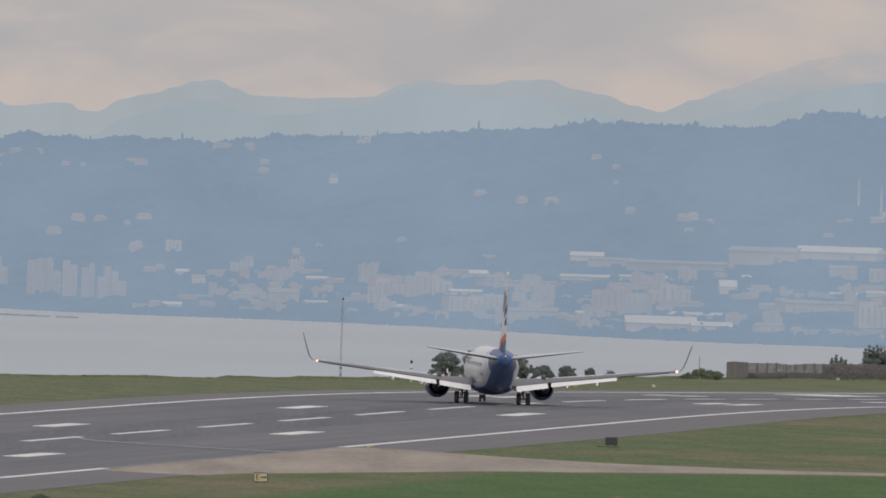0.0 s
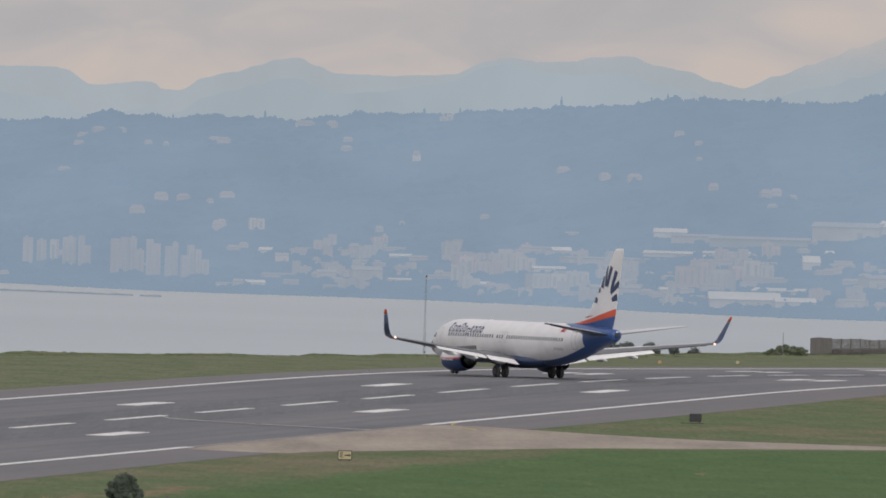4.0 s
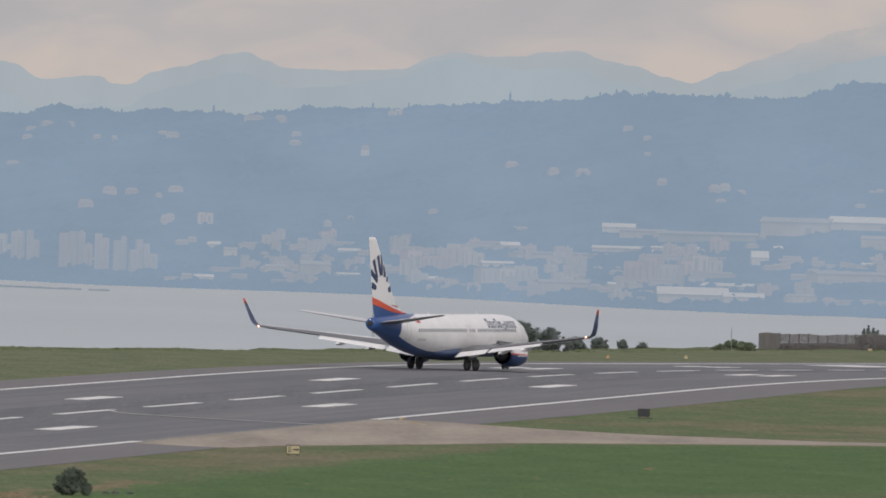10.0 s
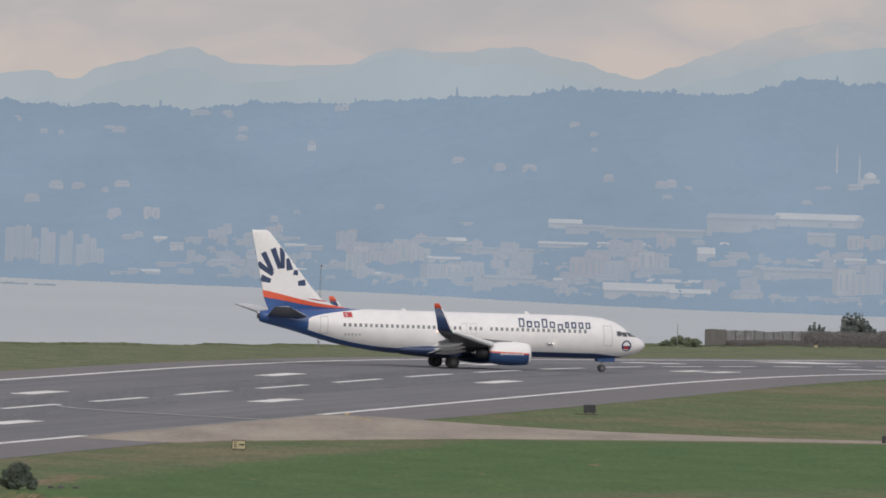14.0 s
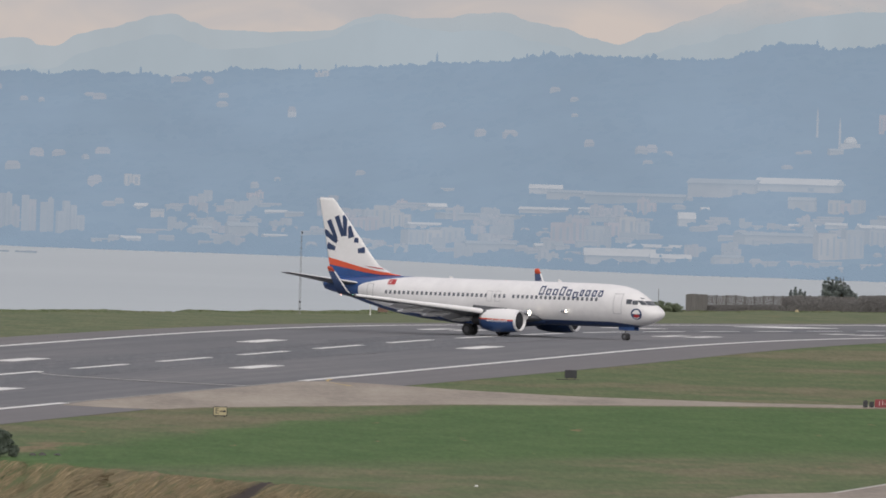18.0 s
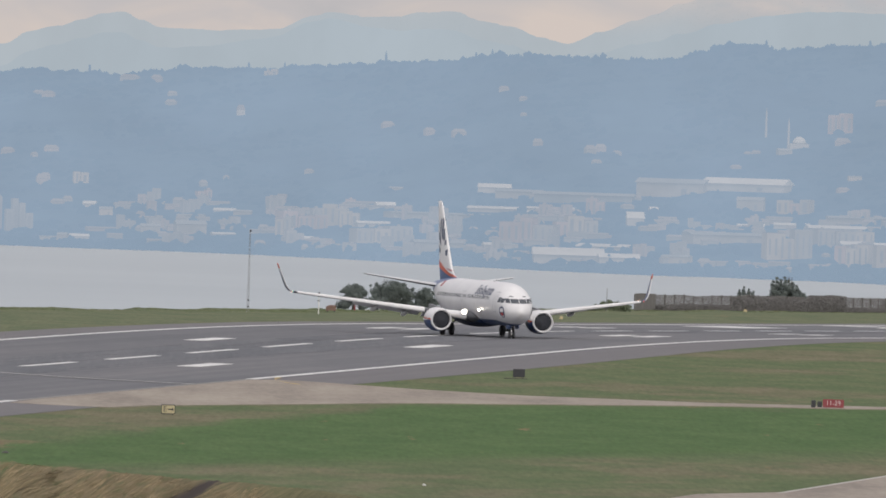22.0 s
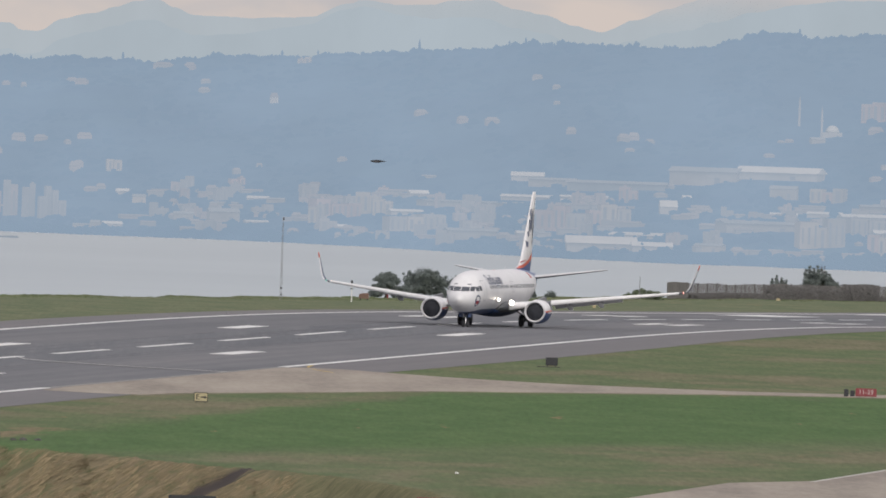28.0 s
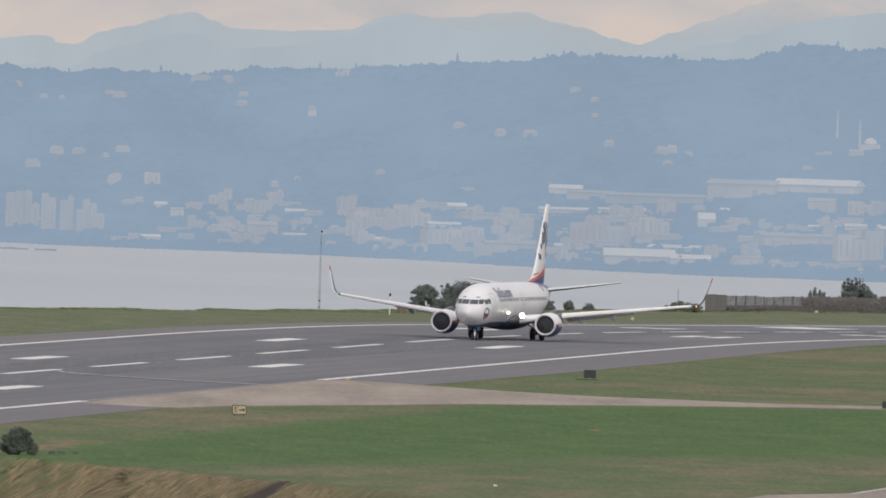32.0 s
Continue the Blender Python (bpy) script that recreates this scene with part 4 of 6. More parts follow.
def build_wing(jet, side):
    rows = []
    for y, le, te, z, th in ((1.2, 7.0, -1.0, 1.75, 0.13), (1.9, 6.3, -1.0, 1.85, 0.13), (5.0, 3.6, -0.95, 2.22, 0.115), (9.0, 0.85, -2.35, 2.70, 0.105), (13.0, -1.75, -3.85, 3.16, 0.14), (16.6, -4.05, -5.45, 3.55, 0.15)):
        rows.append(aerofoil(le - te, th, (le, side * y, z), 10, 0.02))
    wing = part("wing", loft(rows), GREY, jet, "dark grey swept wing with pale flaps", True)
    # winglet: blue with an orange tip, blended upwards
    def blade(stops):
        out = []
        for y, z, le, ch in stops:
            sec = []
            for p in aerofoil(ch, 0.08, (le, 0, 0), 8):
                lean = 1.0 if z > 4 else 0.5
                sec.append(Vector((p.x, side * (y + p.z * lean), z + p.z * (1 - lean))))
            out.append(sec)
        return loft(out)

    part("winglet", blade(((16.6, 3.56, -4.05, 1.45), (16.95, 3.66, -4.25, 1.35), (17.2, 3.95, -4.45, 1.25), (17.38, 4.4, -4.7, 1.12), (17.78, 5.68, -5.48, 0.72))), NAVY, wing, "dark blue winglet", True)
    part("winglet_tip", blade(((17.785, 5.69, -5.49, 0.715), (17.90, 6.08, -5.74, 0.54), (17.92, 6.16, -5.84, 0.38))), ORANGE, wing, "orange winglet tip", True)
    # bare metal leading edge of the winglet
    edge = [[Vector((x + 0.05 - 0.16 * k, side * (y + dy), z)) for k, dy in ((0, 0), (1, 0.055), (1, -0.055))] for y, z, x in ((16.98, 3.70, -4.25), (17.2, 3.95, -4.45), (17.38, 4.4, -4.7), (17.78, 5.68, -5.48))]
    part("winglet_edge", loft(edge), PALE, wing, "pale metal leading edge")
    light = glowing("rear_position_lamp", (1.0, 0.56, 0.42), 2.6)
    nav = bmesh.new()
    bmesh.ops.create_icosphere(nav, subdivisions=2, radius=0.05, matrix=Matrix.Translation((-4.12, side * 16.75, 3.60)))
    part("navigation_light", nav, glowing("navigation_lamp", (1.0, 0.16, 0.10) if side > 0 else (0.2, 0.75, 0.5), 0.7), wing, "red wingtip lamp" if side > 0 else "green wingtip lamp")
    bulb = bmesh.new()
    bmesh.ops.create_icosphere(bulb, subdivisions=2, radius=0.09, matrix=Matrix.Translation((-5.5, side * 16.55, 3.56)))
    part("position_light", bulb, light, wing, "lit wingtip lamp")
    # flaps, slightly lowered, inboard and outboard
    for y0, y1, t0, t1, c0, c1, z0, z1 in ((2.1, 5.0, -0.75, -0.75, 1.55, 1.35, 1.72, 2.08), (5.3, 11.2, -0.85, -2.95, 1.2, 0.85, 2.12, 2.84)):
        secs = [aerofoil(c, 0.10, (te, side * y, z), 6, 0.32) for y, te, c, z in ((y0, t0, c0, z0), (y1, t1, c1, z1))]
        part("flap", loft(secs), PALE, wing, "pale flap, partly lowered")
    aileron = [aerofoil(c, 0.26, (te, side * y, z), 6, 0.10) for y, te, c, z in ((11.5, -2.55, 0.75, 2.94), (15.9, -4.65, 0.50, 3.44))]
    part("aileron", loft(aileron), plain("aileron_grey", (0.055, 0.058, 0.066), 0.45), wing, "dark grey aileron")
    for y, x, z in ((3.3, 0.2, 1.70), (6.7, -0.9, 2.10), (9.4, -1.9, 2.44)):
        pod = []
        for k in range(9):
            w = k / 8
            r = 0.19 * math.sin(math.pi * min(0.98, w + 0.02)) ** 0.6
            pod.append([Vector((x + 1.0 - 3.0 * w, side * y + r * math.cos(t), z - 0.30 * w - 0.05 + 1.3 * r * math.sin(t))) for t in (2 * math.pi * j / 10 for j in range(10))])
        part("flap_fairing", loft(pod), PALE, wing, "", True)
    # slats: bare leading edge strip
    slat = [aerofoil(c, t, (le + 0.10, side * y, z + 0.01), 8, 0.04) for y, le, c, z, t in ((5.7, 3.12, 1.0, 2.31, 0.50), (16.4, -3.92, 0.55, 3.53, 0.42))]
    inner = [aerofoil(c, t, (le + 0.10, side * y, z + 0.01), 8, 0.04) for y, le, c, z, t in ((2.3, 5.98, 1.7, 1.90, 0.46), (4.3, 4.22, 1.3, 2.14, 0.44))]
    part("slat", loft(inner), PALE, wing, "pale leading-edge slat")
    part("slat", loft(slat), PALE, wing, "pale leading-edge slat")
    # a second, smaller glowing disc stands at the hull's flank
    for x, y, z, r in ((6.35, 2.6, 2.28, 0.25), (10.0, 2.02, 2.55, 0.13)):
        can = part("lamp_housing", tube(r * 0.9, r * 1.08, (x - 0.5, side * y, z), (x - 0.01, side * y, z), 16), STEEL, wing)
        face = bmesh.new()
        bmesh.ops.create_circle(face, cap_ends=True, segments=18, radius=r, matrix=Matrix.Translation((x, side * y, z)) @ Matrix.Rotation(radians(90), 4, "Y"))
        part("landing_light", face, LAMP, can, "bright forward disc at the wing root and hull flank, the larger a landing lamp")


def nacelle_paint():
    m = bpy.data.materials.new("nacelle_paint")
    m.use_nodes = True
    tree = m.node_tree
    link = tree.links.new
    shader = tree.nodes["Principled BSDF"]
    shader.inputs["Roughness"].default_value = 0.35
    co = tree.nodes.new("ShaderNodeTexCoord")
    xyz = tree.nodes.new("ShaderNodeSeparateXYZ")
    link(co.outputs["Object"], xyz.inputs[0])
    lean = tree.nodes.new("ShaderNodeMath")
    lean.operation = "MULTIPLY_ADD"
    lean.inputs[1].default_value = 0.03
    link(xyz.outputs[0], lean.inputs[0])
    link(xyz.outputs[2], lean.inputs[2])
    ramp = tree.nodes.new("ShaderNodeValToRGB")
    ramp.color_ramp.interpolation = "CONSTANT"
    el = ramp.color_ramp.elements
    el[0].position, el[0].color = 0.0, (0.030, 0.070, 0.185, 1)
    el[1].position, el[1].color = 0.55, (0.68, 0.105, 0.05, 1)
    el.new(0.61).color = (0.80, 0.80, 0.81, 1)
    rng = tree.nodes.new("ShaderNodeMapRange")
    rng.inputs[1].default_value, rng.inputs[2].default_value = 0.46, 2.66
    link(lean.outputs[0], rng.inputs[0])
    link(rng.outputs[0], ramp.inputs[0])
    link(ramp.outputs[0], shader.inputs["Base Color"])
    return m


NACELLE = nacelle_paint()


def build_engine(jet, side):
    at = (0, side * 4.83, 1.52)
    cowl = part("engine", loft(spin(((6.75, 0.86), (6.80, 0.93), (6.6, 1.0), (6.0, 1.08), (5.0, 1.12), (4.0, 1.08), (3.1, 0.94), (2.75, 0.86), (2.8, 0.80)), 30, "X", at), True, False), NACELLE, jet, "engine cowl, white over orange and blue", True)
    part("inlet_lip", loft(spin(((6.60, 1.005), (6.78, 0.965), (6.83, 0.92), (6.80, 0.86), (6.6, 0.80)), 30, "X", at), True, False), LIP, cowl, "bare metal inlet lip", True)
    part("inlet_duct", loft(spin(((6.6, 0.80), (5.9, 0.78), (5.85, 0.02)), 30, "X", at), True, True), INTAKE, cowl, "dark fan intake", True)
    hub = loft(spin(((6.35, 0.02), (6.15, 0.14), (5.9, 0.24)), 16, "X", at), True, True)
    part("spinner", hub, RUBBER, cowl, "", True)
    blades = bmesh.new()
    for k in range(18):
        t = 2 * math.pi * k / 18
        turn = Matrix.Rotation(t, 4, "X")
        box(0.10, 0.16, 0.56, (0, 0, 0), 0, blades, Matrix.Translation(at) @ turn @ Matrix.Translation((5.95, 0, 0.50)) @ Matrix.Rotation(radians(32), 4, "Z"))
    part("fan", blades, INTAKE, cowl, "ring of metal fan blades")
    part("exhaust", loft(spin(((2.95, 0.60), (2.3, 0.52), (1.7, 0.40), (1.65, 0.30)), 24, "X", at), True, True), DARK, cowl, "dark exhaust nozzle", True)
    part("exhaust_cone", loft(spin(((1.9, 0.26), (1.2, 0.05)), 16, "X", at), True, True), STEEL, cowl, "", True)
    pylon = [[Vector((x, at[1] + dy, z)) for x, z, dy in ((5.2, lo + 0.05, -w), (5.2, lo + 0.05, w), (1.6, lo + 0.25, w), (1.6, lo + 0.25, -w))] for lo, w in ((2.30, 0.2), (2.62, 0.14))]
    part("pylon", loft(pylon), GREY, cowl, "grey engine pylon")
    # unreadable lettering on the cowl's flanks, as bars
    for flank in (-1, 1):
        for k in range(12):
            x = 5.9 - 0.19 * k if flank < 0 else 3.85 + 0.19 * k
            tall = 0.16 if k % 4 else 0.22
            z = 1.40
            y = lambda zz: at[1] + flank * (math.sqrt(max(0.01, 1.13 ** 2 - (zz - at[2]) ** 2)) + 0.01)
            part("lettering_bar", patch([[Vector((x, y(z), z)), Vector((x + 0.11, y(z), z))], [Vector((x, y(z + tall), z + tall)), Vector((x + 0.11, y(z + tall), z + tall))]]), WHITE, cowl)


def ring_patch(x0, x1, z0, z1, side, w, name, mat, jet):
    bm = bmesh.new()
    for a0, a1, b0, b1 in ((x0, x1, z0, z0 + w), (x0, x1, z1 - w, z1), (x0, x0 + w, z0, z1), (x1 - w, x1, z0, z1)):
        tmp = skin_patch(a0, a1, b0, b1, side, 0.016, 0, 2, 6)
        me = bpy.data.meshes.new("tmp")
        tmp.to_mesh(me)
        tmp.free()
        bm.from_mesh(me)
        bpy.data.meshes.remove(me)
    return part(name, bm, mat, jet, "outline of a closed cabin door")


def hollow_block(x0, x1, z0, z1, side, w, jet):
    """A plain hollow block on the hull, leaning forward a little."""
    lean = 0.06 if side < 0 else -0.06
    bm = bmesh.new()
    for a0, a1, b0, b1 in ((x0, x1, z0, z0 + w), (x0, x1, z1 - w, z1), (x0, x0 + w, z0 + w, z1 - w), (x1 - w, x1, z0 + w, z1 - w)):
        rows = [[bm.verts.new(hull_point(x + lean * (z - z0), z, side, 0.016)) for x in (a0, a1)] for z in (b0, 0.5 * (b0 + b1), b1)]
        for low, high in zip(rows, rows[1:]):
            bm.faces.new((low[0], low[1], high[1], high[0]))
    return part("lettering_bar", bm, NAVY, jet)


def hull_details(jet):
    for side in (1, -1):
        # cabin windows: one mesh shared by all of a side
        me = None
        x = -10.2
        k = 0
        while x < 13.6:
            if not (1.15 < x < 1.55 or 3.05 < x < 3.9 or -0.1 > x > -0.4):
                if me is None or abs(hull_at(x)[1] - 1.88) > 0.005:
                    bm = patch([[hull_point(x - 0.13, z, side, 0.014), hull_point(x + 0.13, z, side, 0.014)] for z in (3.58, 3.74, 3.90)])
                    ob = part("cabin_window", bm, GLASS_DARK, jet)
                    if abs(hull_at(x)[1] - 1.88) < 0.005:
                        me, x_me = ob.data, x
                else:
                    ob = new("cabin_window", me)
                    ob.parent = jet
                    ob.location = (x - x_me, 0, 0)
            x += 0.508
            k += 1
        # doors and overwing exits
        ring_patch(15.0, 15.9, 2.45, 4.35, side, 0.07, "cabin_door", FAINT, jet)
        ring_patch(-12.5, -11.75, 2.85, 4.5, side, 0.07, "cabin_door", FAINT, jet)
        ring_patch(1.05, 1.65, 3.2, 4.2, side, 0.05, "overwing_exit", FAINT, jet)
        ring_patch(2.0, 2.6, 3.2, 4.2, side, 0.05, "overwing_exit", FAINT, jet)
        # company lettering as plain slanted blocks
        x = 6.7 if side < 0 else 13.55
        widths = (0.62, 0.60, 0.60, 0.62, 0.60, 0.62, 0.46, 0.58, 0.55, 0.55)
        for i, w in enumerate(widths):
            tall = 0.84 if i in (0, 3) else 0.60
            low = 3.98 - (0.2 if i == 5 else 0)
            x0 = x if side < 0 else x - w
            hollow_block(x0 + 0.03, x0 + w - 0.05, low, low + tall, side, 0.14, jet)
            x += (w + 0.14) * (1 if side < 0 else -1)
        # registration and small notices as bars
        for i in range(5):
            part("lettering_bar", skin_patch(-10.2 + 0.34 * i, -9.98 + 0.34 * i, 2.72, 2.98, side, 0.016, 0, 1, 1), FAINT, jet)
        # flag
        flag = part("flag", skin_patch(-10.25, -9.4, 4.44, 4.93, side, 0.016, 0, 2, 3), RED, jet, "small red flag")
        moon = patch([[hull_point(-9.95 + 0.14 * math.cos(t), 4.69 + r * 0.13 * math.sin(t), side, 0.022) for r in (0.45, 1.0)] for t in (radians(40 + 14 * k) for k in range(21))])
        part("crescent", moon, WHITE, flag)
        # round badge by the nose
        cx, cz, r = 17.35, 2.50, 0.52
        def disc(r0, a0, a1, out, m=18):
            return patch([[hull_point(cx + rr * math.cos(radians(a0 + (a1 - a0) * k / m)), cz + rr * math.sin(radians(a0 + (a1 - a0) * k / m)), side, out) for rr in (0.03, r0)] for k in range(m + 1)])
        badge = part("badge", disc(r, 0, 360, 0.014), NAVY, jet, "round blue, white and orange badge")
        part("badge_sun", disc(0.36, 0, 180, 0.020), WHITE, badge)
        part("badge_stripe", disc(0.34, 205, 335, 0.020), RED, badge)
        # cockpit side window and windscreen
        for x0, x1, z0, z1, lean in ((16.95, 17.45, 3.36, 3.76, -0.25), (16.35, 16.86, 3.40, 3.84, -0.1)):
            part("cockpit_window", skin_patch(x0, x1, z0, z1, side, 0.016, lean, 3, 3), COCKPIT, jet)
    def front_point(y, z):
        """Where the skin stands at y and z, met from the nose."""
        x = 19.4
        while x > 14:
            c, w, h = hull_at(x)
            if (y / w) ** 2 + ((z - c) / h) ** 2 <= 1:
                break
            x -= 0.02
        return Vector((x + 0.03, y * 1.01, z + 0.01))

    for side in (1, -1):
        for y0, y1, lo, hi in ((0.03, 0.73, 3.33, 3.73), (0.78, 1.14, 3.35, 3.76)):
            rows = [[front_point(side * (y0 + (y1 - y0) * i / 4), lo + (hi - lo) * j / 4) for i in range(5)] for j in range(5)]
            part("windscreen", patch(rows), COCKPIT, jet, "dark cockpit windscreen pane")
        part("eyebrow_window", patch([[front_point(side * y, z) for y in (0.45, 0.62, 0.78)] for z in (3.92, 4.0)]), GLASS_DARK, jet)
    beacon = bmesh.new()
    bmesh.ops.create_icosphere(beacon, subdivisions=1, radius=0.07, matrix=Matrix.Translation((2.0, 0, 5.19)))
    part("beacon", beacon, RED, jet)
    for x, h in ((8.0, 0.28), (-4.0, 0.22)):
        part("antenna", loft([[Vector((x + a, b, 5.17)) for a, b in ((0, -0.02), (0.3, 0), (0, 0.02), (-0.2, 0))], [Vector((x - 0.2 + a * 0.5, b * 0.5, 5.17 + h)) for a, b in ((0, -0.02), (0.3, 0), (0, 0.02), (-0.2, 0))]]), WHITE, jet)
    part("tail_light", tube(0.04, 0.03, (-18.05, 0, 4.66), (-18.16, 0, 4.66), 10), glowing("tail_lamp", (1, 0.97, 0.92), 1.0), jet, "lit tail lamp")


def wheel(name, r, w, at, parent):
    hub = new(name)
    hub.parent = parent
    hub.location = at
    tyre = part("tyre", loft(spin(((-w / 2, r * 0.55), (-w / 2, r * 0.86), (-w * 0.36, r * 0.97), (0, r), (w * 0.36, r * 0.97), (w / 2, r * 0.86), (w / 2, r * 0.55)), 26, "Y"), True, True), RUBBER, hub, "black tyre", True)
    part("rim", loft(spin(((-w * 0.53, 0.05), (-w * 0.53, r * 0.5), (w * 0.53, r * 0.5), (w * 0.53, 0.05)), 18, "Y"), True, True), RIM, hub, "dull grey wheel rim")
    return hub


def build_gear(jet):
    wheels = []
    for side in (1, -1):
        leg = part("main_leg", tube(0.13, 0.11, (0.05, side * 2.86, 0.5), (0.25, side * 2.75, 2.0), 12), STEEL, jet, "main undercarriage leg")
        part("brace", tube(0.06, 0.06, (0.0, side * 2.7, 0.95), (0.1, side * 1.7, 1.6), 8), STEEL, leg)
        part("axle", tube(0.07, 0.07, (0, side * 2.45, 0.56), (0, side * 3.3, 0.56), 8), STEEL, leg)
        part("gear_door", box(1.1, 0.05, 0.75, (0.2, side * 3.05, 1.45), 0.02), BLUE, leg)
        for dy in (-0.43, 0.43):
            wheels.append((wheel("main_wheel", 0.56, 0.40, (0, side * 2.86 + dy, 0.56), jet), 0.56))
    leg = part("nose_leg", tube(0.09, 0.08, (15.4, 0, 0.35), (15.25, 0, 1.6), 12), STEEL, jet, "nose undercarriage leg")
    part("brace", tube(0.04, 0.04, (15.4, 0, 0.8), (16.3, 0, 1.5), 8), STEEL, leg)
    part("axle", tube(0.05, 0.05, (15.4, -0.3, 0.34), (15.4, 0.3, 0.34), 8), STEEL, leg)
    for side in (1, -1):
        part("gear_door", box(1.7, 0.04, 0.42, (15.7, side * 0.42, 1.15), 0.015), BLUE, leg)
        wheels.append((wheel("nose_wheel", 0.34, 0.20, (15.4, side * 0.2, 0.34), jet), 0.34))
    return wheels


# seconds, place, heading (degrees clockwise from north)
TAXI = [
    (0.0, 12.58, 2020.2, -3.1), (0.5, 12.40, 2023.2, -6.4), (1.0, 12.14, 2026.0, -10.0), (1.5, 11.71, 2028.4, -14.2),
    (2.0, 11.15, 2030.6, -18.3), (2.5, 10.50, 2032.5, -21.8), (3.0, 9.79, 2034.5, -24.3), (3.5, 9.02, 2036.6, -25.8),
    (4.0, 8.24, 2038.8, -26.3), (4.5, 7.50, 2041.2, -25.5), (5.0, 6.83, 2043.6, -23.8), (5.5, 6.23, 2045.9, -21.2),
    (6.0, 5.70, 2048.0, -17.9), (6.5, 5.25, 2049.8, -14.0), (7.0, 4.88, 2051.2, -9.8), (7.5, 4.61, 2052.2, -5.3),
    (8.0, 4.46, 2053.2, -0.5), (8.5, 4.44, 2054.2, 4.5), (9.0, 4.56, 2055.2, 10.0), (9.5, 4.81, 2055.7, 16.1),
    (10.0, 5.17, 2055.6, 22.5), (10.5, 5.61, 2055.1, 28.8), (11.0, 6.13, 2054.5, 35.1), (11.5, 6.71, 2053.8, 41.6),
    (12.0, 7.36, 2053.2, 48.2), (12.5, 8.03, 2052.7, 54.7), (13.0, 8.75, 2052.3, 61.2), (13.5, 9.49, 2051.9, 67.6),
    (14.0, 10.26, 2051.6, 74.1), (14.5, 11.01, 2051.2, 80.4), (15.0, 11.77, 2050.8, 86.7), (15.5, 12.51, 2050.3, 92.9),
    (16.0, 13.25, 2049.8, 99.0), (16.5, 13.98, 2049.3, 105.1), (17.0, 14.69, 2048.9, 111.1), (17.5, 15.37, 2048.7, 117.1),
    (18.0, 16.02, 2048.6, 123.1), (18.5, 16.63, 2048.7, 129.0), (19.0, 17.20, 2048.9, 135.0), (19.5, 17.73, 2049.0, 141.0),
    (20.0, 18.23, 2048.8, 146.9), (20.5, 18.70, 2048.4, 152.6), (21.0, 19.15, 2047.5, 157.9), (21.5, 19.58, 2046.3, 163.4),
    (22.0, 19.91, 2044.8, 168.5), (22.5, 20.05, 2043.1, 172.6), (23.0, 20.11, 2041.2, 176.0), (23.5, 20.18, 2039.3, 179.4),
    (24.0, 20.19, 2037.4, 182.5), (24.5, 20.07, 2035.6, 185.5), (25.0, 19.90, 2033.8, 187.7), (25.5, 19.75, 2031.7, 188.7),
    (26.0, 19.59, 2029.6, 189.0), (26.5, 19.35, 2027.6, 189.6), (27.0, 19.05, 2025.8, 190.0), (27.5, 18.72, 2024.1, 190.4),
    (28.0, 18.39, 2022.7, 190.7), (28.5, 18.09, 2021.5, 190.9), (29.0, 17.86, 2020.5, 191.0), (29.5, 17.67, 2019.6, 191.0),
    (30.0, 17.39, 2018.1, 191.1), (30.5, 16.89, 2015.6, 191.1), (31.0, 16.36, 2013.0, 191.2), (31.5, 16.02, 2011.2, 191.3),
    (32.0, 15.79, 2010.1, 191.3),
]


JET, WHEELS = build_airliner()


# ---- things on the airfield ----
# LEAF and LEAF_DRY lightened, LEAF also blued: distance haze put into the base colour
LEAF = material("hazed_leaves", ((0.118, 0.142, 0.136), (0.145, 0.172, 0.163), (0.172, 0.202, 0.187)), 0.9, 0.8, 5.0, gloss=0.2)
LEAF_DRY = material("dry_hedge", ((0.160, 0.157, 0.158), (0.178, 0.174, 0.173), (0.198, 0.192, 0.189)), 0.95, 0.8, 5.0, gloss=0.1)
LEAF_NEAR = material("bush_leaves", ((0.080, 0.102, 0.080), (0.104, 0.130, 0.104), (0.130, 0.158, 0.128)), 0.9, 1.5, 8.0, gloss=0.15)
BARK = material("bark", ((0.05, 0.04, 0.03), (0.10, 0.08, 0.06)), 0.9, 2.0, 12.0, bump=0.4)
TIMBER = material("grey_timber", ((0.145, 0.140, 0.136), (0.18, 0.172, 0.166), (0.225, 0.213, 0.203)), 0.9, 0.6, 6.0)
GALVANISED = plain("galvanised_steel", (0.26, 0.265, 0.275), 0.5, 0.5, 3.0, 0.3)
SIGN_BLACK = plain("sign_black", (0.025, 0.027, 0.033), 0.5, 0, 2.0, 0.3)
SIGN_YELLOW = plain("sign_yellow", (0.46, 0.41, 0.25), 0.45, 0, 2.0, 0.1)
SIGN_RED = plain("sign_red", (0.23, 0.040, 0.050), 0.45, 0, 2.0, 0.1)
SIGN_WHITE = plain("sign_white", (0.75, 0.75, 0.73), 0.5, 0, 2.0, 0.08)
MARKER_PALE = plain("marker_pale", (0.42, 0.35, 0.20), 0.6, 0, 2.0, 0.2)
MARKER_ORANGE = plain("marker_orange", (0.40, 0.24, 0.12), 0.6, 0, 2.0, 0.2)


def spot(x, y, up=0.0):
    return Vector((x, y, ground_height(x, y) + up))


